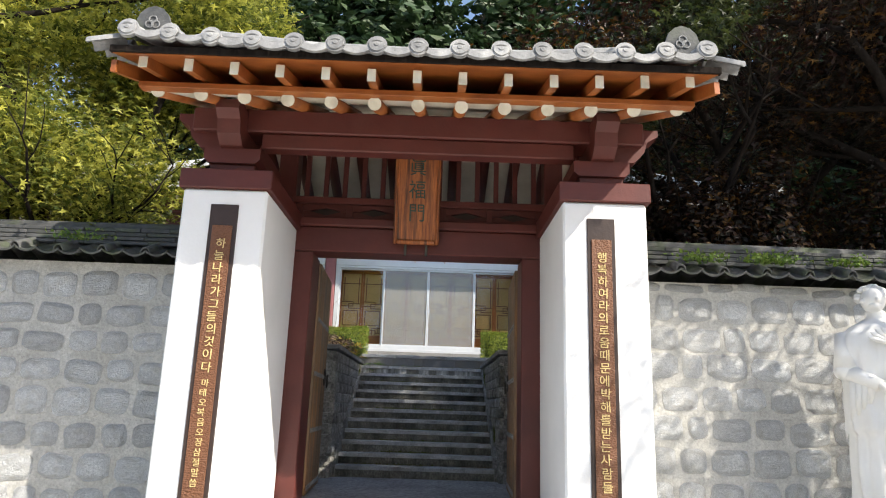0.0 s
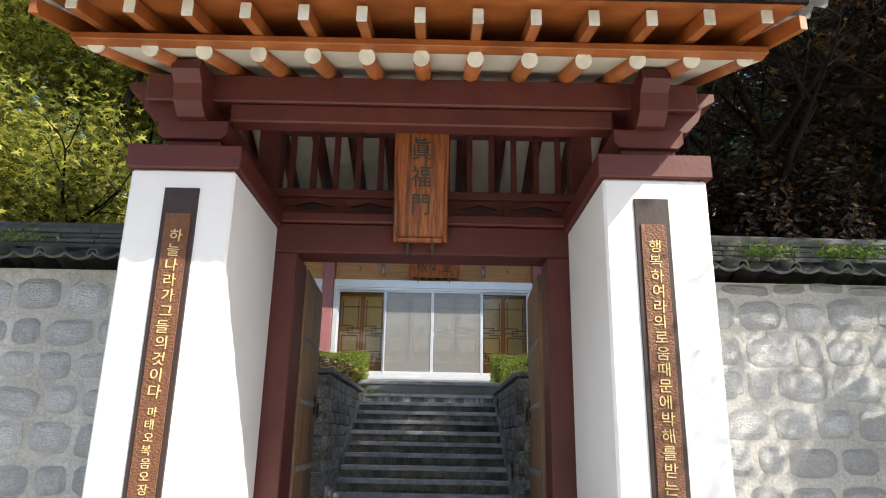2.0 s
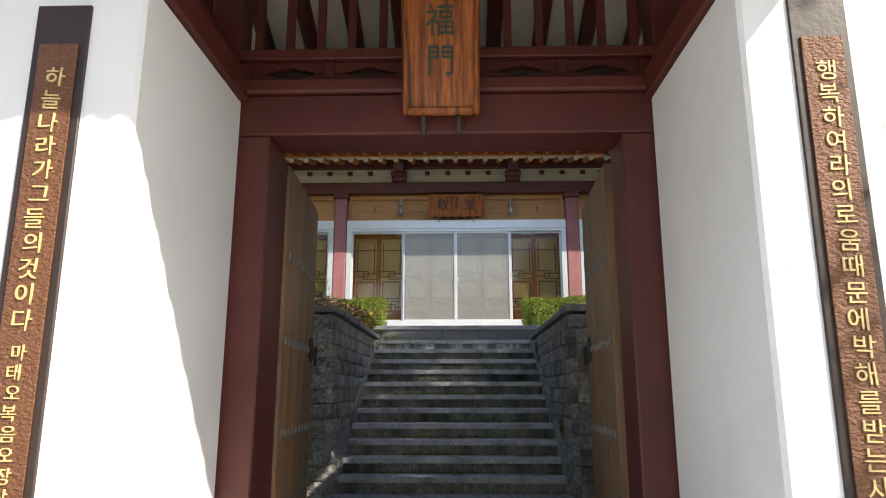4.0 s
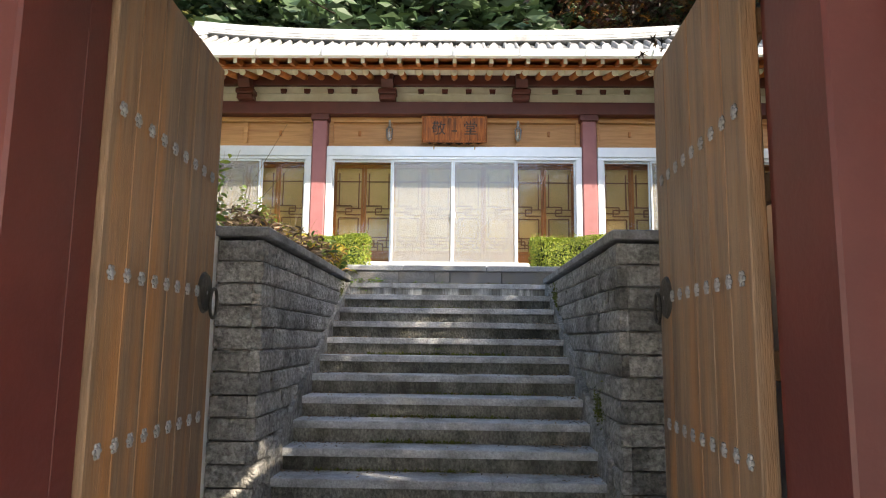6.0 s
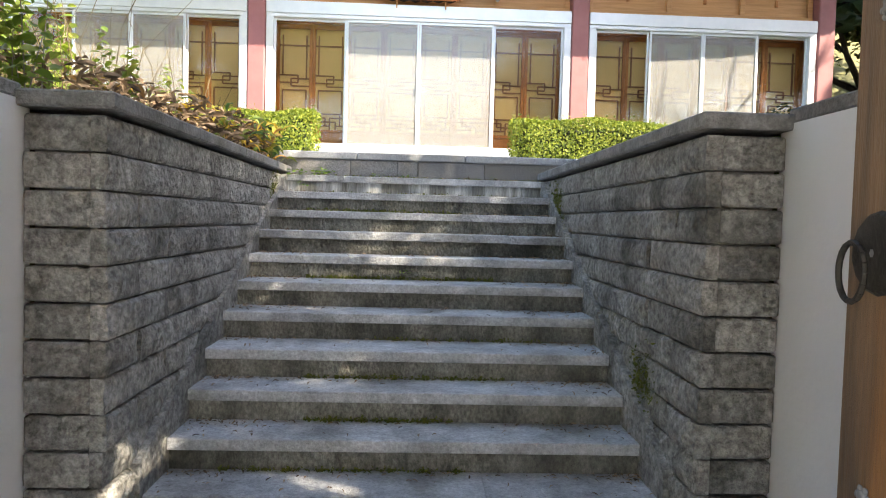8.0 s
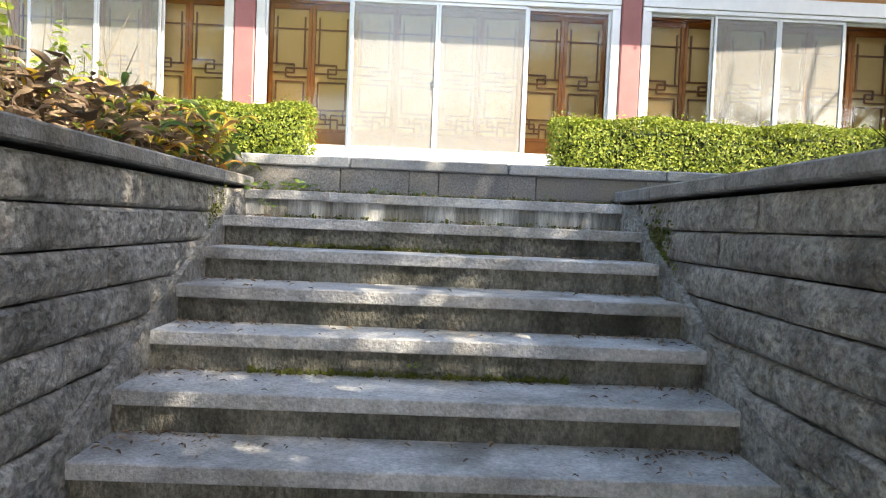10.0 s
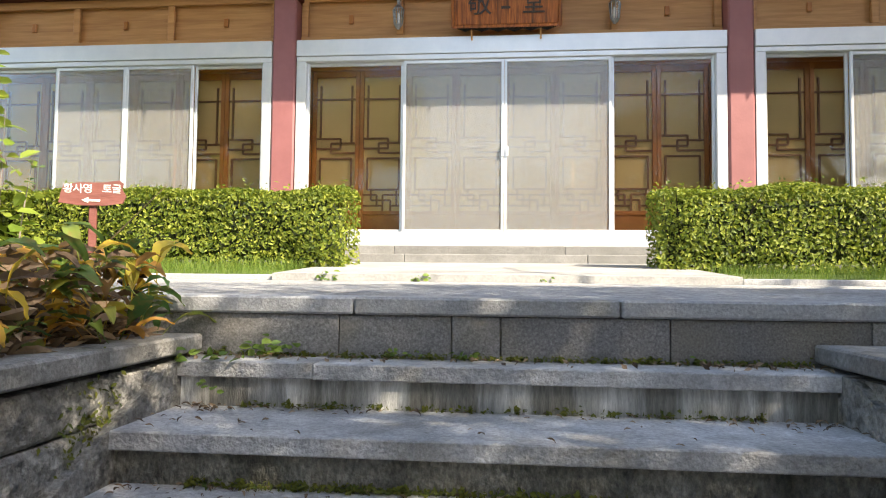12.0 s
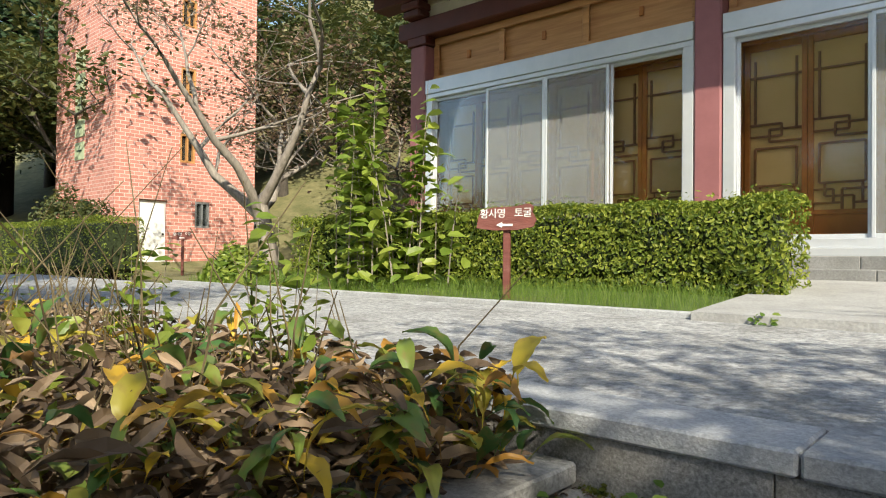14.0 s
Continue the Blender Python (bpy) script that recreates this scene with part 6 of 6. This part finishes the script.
def tall_shrub(x, y, z, stems, seed, label):
    """Upright stems set with broad leaves in pairs."""
    rng, nr = random.Random(seed), np.random.default_rng(seed)
    root = thing("tall_shrub", label, "shrub", x, y, z)
    v, f, sp, nm = [], [], [], []
    for k in range(stems):
        a, r = rng.uniform(0, math.tau), rng.uniform(0.0, 0.55)
        b = Vector((r * math.cos(a), r * 0.6 * math.sin(a), -0.1))
        h = rng.uniform(1.3, 2.55)
        lean = Vector((rng.uniform(-0.25, 0.25), rng.uniform(-0.2, 0.2), 0))
        pts = [b, b + lean * 0.4 + Vector((0, 0, h * 0.5)), b + lean + Vector((0, 0, h))]
        tube(v, f, pts, [0.010, 0.007, 0.002], 5)
        for q in range(int(h * 19)):
            u = q / (h * 19)
            p = pts[0].lerp(pts[1], u * 2) if u < 0.5 else pts[1].lerp(pts[2], u * 2 - 1)
            t = q * 2.4
            o = Vector((math.cos(t), math.sin(t), 0)) * rng.uniform(0.05, 0.17) * (1.15 - 0.5 * u)
            sp.append(tuple(p + o))
            nm.append((o.x * 3 + rng.gauss(0, 0.3), o.y * 3 + rng.gauss(0, 0.3), 0.8))
    tagged(part("stem_mass", raw("stem_mass", v, f, BARK), BARK, root), kind="stuff")
    sp, nm = np.array(sp), np.array(nm)
    tagged(part("leaves", scatter("leaves", sp, nm, nr.uniform(0.12, 0.22, len(sp)), BROAD, SHRUBLEAF, seed, 1.5), SHRUBLEAF, root), kind="stuff")
    return root


BROAD = {"v": [(-0.5, 0, 0), (-0.25, -0.26, 0.07), (0.15, -0.27, 0.06), (0.55, 0, -0.12), (0.15, 0.27, 0.06), (-0.25, 0.26, 0.07), (0, 0, 0)], "f": [(0, 1, 6), (1, 2, 6), (2, 3, 6), (3, 4, 6), (4, 5, 6), (5, 0, 6)]}
tall_shrub(-5.6, 10.5, 2.0, 17, 41, "tall upright shrub with bright green leaves before the hedge")
tall_shrub(-4.85, 10.6, 2.0, 9, 42, "slim upright shrub with bright green leaves before the hedge")


# grass strips
def grass(name, x0, x1, y0, y1, z, count, size, seed):
    nr = np.random.default_rng(seed)
    sp = np.stack([nr.uniform(x0, x1, count), nr.uniform(y0, y1, count), np.full(count, z)], 1)
    sp[:, 2] += np.clip((sp[:, 1] - 9.98) / 0.82, 0, 1) * 0.07
    n = nr.normal(size=(count, 3))
    n[:, 2] *= 0.25
    me = scatter(name, sp, n, nr.uniform(0.5, 1.3, count) * size, BLADE, GRASS, seed)
    # stand the blades up
    co = np.empty(len(me.vertices) * 3)
    me.vertices.foreach_get("co", co)
    co = co.reshape(-1, 3)
    k = len(BLADE["v"])
    c = np.repeat(sp, k, axis=0)
    d = co - c
    d[:, 2] = np.abs(d[:, 2]) + np.linalg.norm(d[:, :2], axis=1) * 0.9
    d[:, :2] *= 0.55
    me.vertices.foreach_set("co", (c + d).reshape(-1))
    return tagged(new(name, me), "short bright green lawn grass", "grass", kind="stuff")


grass("grass", -8.5, -1.78, 10.0, 11.2, 2.0, 14000, 0.10, 51)
grass("grass", 1.75, 8.0, 10.0, 11.2, 2.0, 9000, 0.09, 52)


# ---- planting bed beside the stair ----
structure("bed_soil", box(-5.2, -1.46, 3.9, 7.34, 1.5, 1.735), SOIL, "brown planting bed soil under dry leaves", "soil")
structure("bed_soil_east", box(1.46, 5.2, 3.9, 7.34, 1.5, 1.72), GRASSGROUND, "mossy planting bed behind the stair wall", "soil")


def hosta_leaf(seed):
    """A broad pointed leaf on a stalk, arching over, ribbed and cupped."""
    rng = random.Random(seed)
    v, f = [], []
    n, w = 12, 0.36 + rng.uniform(-0.08, 0.08)
    bend = rng.uniform(1.2, 2.3)
    x = z = 0.0
    for i in range(n + 1):
        t = i / n
        half = 0.012 if t < 0.25 else 0.012 + w * 0.42 * math.sin(math.pi * min((t - 0.25) / 0.75, 1) ** 0.8)
        ang = 1.15 - bend * max(t - 0.15, 0)
        curl = rng.uniform(-0.02, 0.02)
        for j, s in enumerate((-1, -0.5, 0, 0.5, 1)):
            v.append((x + curl * abs(s), s * half, z + 0.28 * half * abs(s) * (1 if t < 0.85 else -0.5) + rng.uniform(-0.02, 0.02)))
        x += math.cos(ang) / n
        z += math.sin(ang) / n
    for i in range(n):
        for j in range(4):
            f.append((i * 5 + j, i * 5 + j + 1, (i + 1) * 5 + j + 1, (i + 1) * 5 + j))
    return raw("leaf", v, f, HOSTA, True)


HLEAF = [hosta_leaf(s) for s in range(7)]


def hosta(x, y, z, seed, count, big):
    rng = random.Random(seed)
    root = thing("hosta", "withering hosta with green, yellow and brown drooping leaves", "plant", x, y, z, group="hostas in the bed")
    for k in range(count):
        a = k * 2.4 + rng.uniform(-0.4, 0.4)
        s = big * rng.uniform(0.34, 0.62)
        m = Matrix.Translation((rng.uniform(-0.12, 0.12), rng.uniform(-0.05, 0.05), rng.uniform(0.0, 0.30))) @ Matrix.Rotation(a, 4, "Z") @ Matrix.Rotation(radians(rng.uniform(-25, 50)), 4, "Y") @ Matrix.Rotation(radians(rng.uniform(-25, 25)), 4, "X") @ Matrix.Diagonal((s, s * rng.uniform(0.45, 0.9), s, 1))
        piece("leaf", rng.choice(HLEAF), root, m)


rng = random.Random(77)
spots = [(-1.27, 7.08, 0.42), (-1.25, 6.8, 0.40), (-1.30, 6.5, 0.38), (-1.32, 7.22, 0.40), (-1.34, 6.1, 0.36), (-1.50, 7.02, 0.40), (-1.42, 6.75, 0.36), (-1.62, 6.5, 0.40), (-1.75, 6.95, 0.42), (-1.48, 6.25, 0.36), (-1.95, 6.6, 0.44), (-2.1, 7.05, 0.42), (-1.75, 6.05, 0.38), (-2.35, 6.75, 0.45), (-2.6, 7.1, 0.42), (-2.15, 6.25, 0.42), (-2.65, 6.45, 0.44), (-1.6, 5.75, 0.36), (-2.05, 5.8, 0.40), (-2.5, 6.0, 0.40), (-3.0, 6.9, 0.42), (-3.1, 6.35, 0.40), (-3.5, 6.75, 0.40), (-2.9, 5.8, 0.36), (-1.7, 5.35, 0.34), (-2.3, 5.4, 0.36), (-3.6, 6.2, 0.36), (-4.0, 6.8, 0.38), (-2.8, 5.3, 0.34), (-1.6, 4.9, 0.32), (-3.4, 5.5, 0.34)]
for i, (x, y, b) in enumerate(spots):
    hosta(x, y, 1.735, 200 + i, 26 if y > 6 else 14, b)


CURL = {"v": [(-0.6, 0, 0.0), (-0.3, -0.16, 0.10), (-0.3, 0.0, -0.03), (-0.3, 0.15, 0.13), (0.05, -0.20, 0.20), (0.05, 0.02, 0.03), (0.05, 0.17, 0.16), (0.35, -0.12, 0.10), (0.35, 0.0, -0.04), (0.35, 0.13, 0.02), (0.65, 0.03, -0.22)],
        "f": [(0, 1, 2), (0, 2, 3), (1, 4, 5, 2), (2, 5, 6, 3), (4, 7, 8, 5), (5, 8, 9, 6), (7, 10, 8), (8, 10, 9)]}


STRAP = {"v": [(-0.6, -0.01, 0.0), (-0.6, 0.01, 0.0), (-0.3, -0.06, 0.07), (-0.3, 0.05, 0.04), (0.0, -0.09, 0.02), (0.0, 0.08, 0.09), (0.25, -0.05, -0.06), (0.25, 0.09, 0.0), (0.45, -0.04, -0.2), (0.45, 0.05, -0.15), (0.58, 0.02, -0.34)],
         "f": [(0, 2, 3, 1), (2, 4, 5, 3), (4, 6, 7, 5), (6, 8, 9, 7), (8, 10, 9)]}


def litter(name, label, x0, x1, y0, y1, z, high, count, size, mat, seed, shape, droop=0.0):
    nr = np.random.default_rng(seed)
    sp = np.stack([nr.uniform(x0, x1, count), nr.uniform(y0, y1, count), z + nr.uniform(0, 1, count) ** 2 * high], 1)
    n = nr.normal(size=(count, 3)) * 0.8 + np.array([0, 0, 0.8])
    return tagged(new(name, scatter(name, sp, n, nr.uniform(0.5, 1.4, count) * size, shape, mat, seed, droop)), label, "leaf litter", kind="stuff")


litter("leaf_litter", "curled dry brown leaves covering the planting bed", -5.1, -1.42, 4.5, 7.3, 1.75, 0.33, 13000, 0.07, DRYLEAF, 61, CURL, 2.0)
litter("leaf_litter", "long withered strap leaves tangled over the planting bed", -5.1, -1.36, 4.6, 7.3, 1.76, 0.26, 2600, 0.095, DRYLEAF, 65, STRAP, 3.0)
litter("leaf_litter", "drooping dry hosta leaves along the coping", -1.75, -1.22, 5.6, 7.3, 1.78, 0.30, 900, 0.085, DRYLEAF, 64, CURL, 4.0)
litter("leaf_litter", "small dry leaves and grit on the stair edges", -1.12, 1.12, 7.2, 7.34, 1.707, 0.012, 60, 0.03, DRYLEAF, 62, OVAL)


def stalks():
    """Thin dry stalks and arching grass above the bed."""
    r = random.Random(91)
    v, f = [], []
    for k in range(420):
        x, y = r.uniform(-5.0, -1.5), r.uniform(4.7, 7.3)
        h = r.uniform(0.25, 0.75) if k % 9 else r.uniform(0.8, 1.15)
        a = r.uniform(0, math.tau)
        d = Vector((math.cos(a), math.sin(a), 0)) * h * r.uniform(0.1, 0.6)
        b = Vector((x, y, 1.72))
        tube(v, f, [b, b + d * 0.3 + Vector((0, 0, h * 0.6)), b + d + Vector((0, 0, h))], [0.004, 0.003, 0.0015], 4)
    return tagged(new("dry_stalks", raw("dry_stalks", v, f, DRYSTALK)), "thin dry stalks standing in the planting bed", "stalks", kind="stuff")


DRYSTALK = surface("dry stalk", (0.10, 0.075, 0.04), (0.18, 0.14, 0.07), 0.8, 20, 0.1, 60)
stalks()
litter("green_weeds", "green weed leaves among the hostas", -5.0, -1.6, 5.0, 7.3, 1.78, 0.38, 900, 0.07, SHRUBLEAF, 63, BROAD)


for i, (x, y, k) in enumerate(((-2.05, 7.0, 0.36), (-2.9, 6.9, 0.40), (-3.7, 6.6, 0.38), (-2.5, 6.2, 0.32), (-1.72, 4.35, 0.40), (-2.1, 4.9, 0.36), (-1.62, 5.0, 0.27), (-2.0, 4.2, 0.42))):
    w = tall_shrub(x, y, 1.735, 5, 700 + i, "leggy green garden weed among the hostas")
    w.matrix_basis = pose(x, y, 1.735) @ Matrix.Scale(k, 4)


def weed(x, y, z, n, size, seed):
    r, nr = random.Random(seed), np.random.default_rng(seed)
    sp = np.array([(r.gauss(0, size), r.gauss(0, size * 0.4), abs(r.gauss(0, size * 0.5)) + 0.01) for _ in range(n)])
    nm = nr.normal(size=(n, 3)) * 0.4 + np.array([0, -0.4, 1.0])
    ob = tagged(new("weed", scatter("weed", sp, nm, nr.uniform(0.5, 1.2, n) * size * 0.9, BROAD, GRASS, seed)), "small green weed growing in the stair joint", "weed", kind="stuff")
    ob.matrix_basis = pose(x, y, z)


for i, (x, y, z, n, s) in enumerate(((-0.82, 7.30, 1.71, 22, 0.055), (-0.98, 7.15, 1.70, 16, 0.045), (-0.10, 7.32, 1.71, 10, 0.03), (-0.35, 7.32, 1.71, 9, 0.028), (0.70, 7.30, 1.71, 6, 0.025), (-0.98, 7.12, 1.60, 10, 0.03), (-0.05, 5.86, 0.97, 8, 0.03), (-0.6, 9.82, 1.99, 16, 0.05), (-1.3, 9.80, 1.99, 18, 0.05), (0.3, 9.82, 1.99, 9, 0.035))):
    weed(x, y, z, n, s, 300 + i)


def moss(x0, x1, y, z, n, thick, seed):
    nr = np.random.default_rng(seed)
    sp = np.stack([nr.uniform(x0, x1, n), y - np.abs(nr.normal(size=n)) * thick, z + np.abs(nr.normal(size=n)) * thick * 0.6], 1)
    sp[:, 0] += 0.03 * np.sin(sp[:, 0] * 40)
    ob = new("moss", scatter("moss", sp, nr.normal(size=(n, 3)) * 0.6 + np.array([0, -0.5, 0.8]), nr.uniform(0.009, 0.026, n), OVAL, MOSS, seed))
    tagged(ob, "dark green moss in the joint of a step", "moss", kind="stuff")


for i, (k, a, b, n) in enumerate(((10, -1.1, 1.1, 1500), (9, -0.9, 0.9, 500), (8, -0.35, 0.35, 500), (8, -0.9, -0.2, 700), (5, -0.75, 0.55, 1300), (2, -0.6, 0.5, 700), (1, -0.5, 0.2, 700), (0, -0.9, 0.3, 600), (3, -0.2, 0.8, 400))):
    y = (STEP_Y + [7.37])[k + 1] + (0.03 if k < 10 else 0.0)
    moss(a, b, y, STEP_R * (k + 1) + 0.002, n, 0.014, 400 + i)
# moss on the inner faces of the side walls
for i, (x, y, z, n) in enumerate(((1.13, 6.6, 1.50, 500), (1.13, 6.45, 1.25, 400), (1.13, 4.7, 0.35, 500), (1.13, 4.5, 0.6, 300), (-1.13, 6.75, 1.55, 250), (-1.13, 5.0, 0.45, 250))):
    nr = np.random.default_rng(500 + i)
    sp = np.stack([np.full(n, x) - np.sign(x) * np.abs(nr.normal(size=n)) * 0.006, y + nr.normal(size=n) * 0.09, z + nr.normal(size=n) * 0.07], 1)
    tagged(new("moss", scatter("moss", sp, nr.normal(size=(n, 3)) * 0.6 + np.array([-np.sign(x), 0, 0.3]), nr.uniform(0.012, 0.03, n), OVAL, MOSS, 510 + i)), "green moss patch on the block wall", "moss", kind="stuff")
# moss and weeds on the wall coping
for i, (x, n) in enumerate(((2.9, 200), (3.6, 300), (4.4, 160), (-4.6, 160), (-3.4, 120))):
    nr = np.random.default_rng(600 + i)
    sp = np.stack([x + nr.normal(size=n) * 0.14, 1.0 + nr.normal(size=n) * 0.06, 2.50 + np.abs(nr.normal(size=n)) * 0.05], 1)
    tagged(new("coping_weeds", scatter("coping_weeds", sp, nr.normal(size=(n, 3)) + np.array([0, 0, 0.6]), nr.uniform(0.03, 0.07, n), OVAL, GRASS, 610 + i)), "green weeds growing on the tile coping", "weed", kind="stuff")


# ---- signposts ----
def signpost(x, y, z, rz, tall, label):
    root = thing("signpost", label, "sign", x, y, z, rz=rz)
    board = [(-0.255, 0.02), (-0.24, 0.10), (-0.22, 0.17), (-0.1, 0.195), (0.08, 0.20), (0.2, 0.225), (0.235, 0.20), (0.225, 0.15), (0.26, 0.09), (0.235, 0.03), (0.1, 0.005), (-0.1, 0.0)]
    b = part("board", slab_profile([(a, tall + c) for a, c in board], -0.045, -0.02, "y"), SIGNRED, root, "wavy red-brown board")
    for i, ch in enumerate("황사영 토굴"):
        if ch != " ":
            t = part("letter", letter(ch), None, b, "white letter")
            t.data = t.data.copy()
            t.data.materials[0] = WHITEPAINT
            t.matrix_basis = pose(-0.185 + i * 0.074, -0.048, tall + 0.135 + 0.002 * i, 90, 0, 0) @ Matrix.Diagonal((0.085, 0.085, 0.05, 1))
    arrow = [(-0.11, 0.045), (-0.06, 0.07), (-0.06, 0.055), (0.03, 0.055), (0.03, 0.037), (-0.06, 0.037), (-0.06, 0.022)]
    part("arrow", slab_profile([(a + 0.03, tall + c) for a, c in arrow], -0.05, -0.046, "y"), WHITEPAINT, b, "white arrow")
    part("post", bx(bmesh.new(), -0.03, 0.03, -0.02, 0.03, -0.15, tall + 0.12, 0.006), SIGNRED, root, "red-brown post")


SIGNRED = surface("faded red-brown sign paint", (0.12, 0.035, 0.028), (0.19, 0.06, 0.048), 0.6, 6, 0.2, 30, grain=(1, 1, 4), stain=(0.28, 0.12, 0.10), stain_amount=0.5, stain_scale=4)
signpost(-3.45, 10.25, 2.02, 22, 0.58, "wavy red-brown wooden direction sign with white Korean letters on a post")
signpost(-16.2, 14.0, 2.0, 40, 0.75, "dark wooden direction sign with white letters near the brick tower")


# grit and leaf scraps in the corners of the steps
def step_grit():
    nr = np.random.default_rng(71)
    rows = []
    for i, y in enumerate(STEP_Y):
        back = (STEP_Y + [7.37])[i + 1] + 0.02
        for k in range(170):
            x = float(np.sign(nr.uniform(-1, 1)) * (1.12 - abs(nr.normal()) * 0.25)) if k % 3 else float(nr.uniform(-1.1, 1.1))
            rows.append((max(-1.12, min(1.12, x)), back - abs(nr.normal()) * 0.06 if k % 4 else float(nr.uniform(y + 0.02, back)), STEP_R * (i + 1) + 0.006))
    sp = np.array(rows)
    n = nr.normal(size=sp.shape) * 0.3 + np.array([0, 0, 1.0])
    tagged(new("step_grit", scatter("step_grit", sp, n, nr.uniform(0.008, 0.03, len(sp)), CURL, DRYLEAF, 72)), "grit and dry leaf scraps on the steps", "leaf litter", kind="stuff")


step_grit()
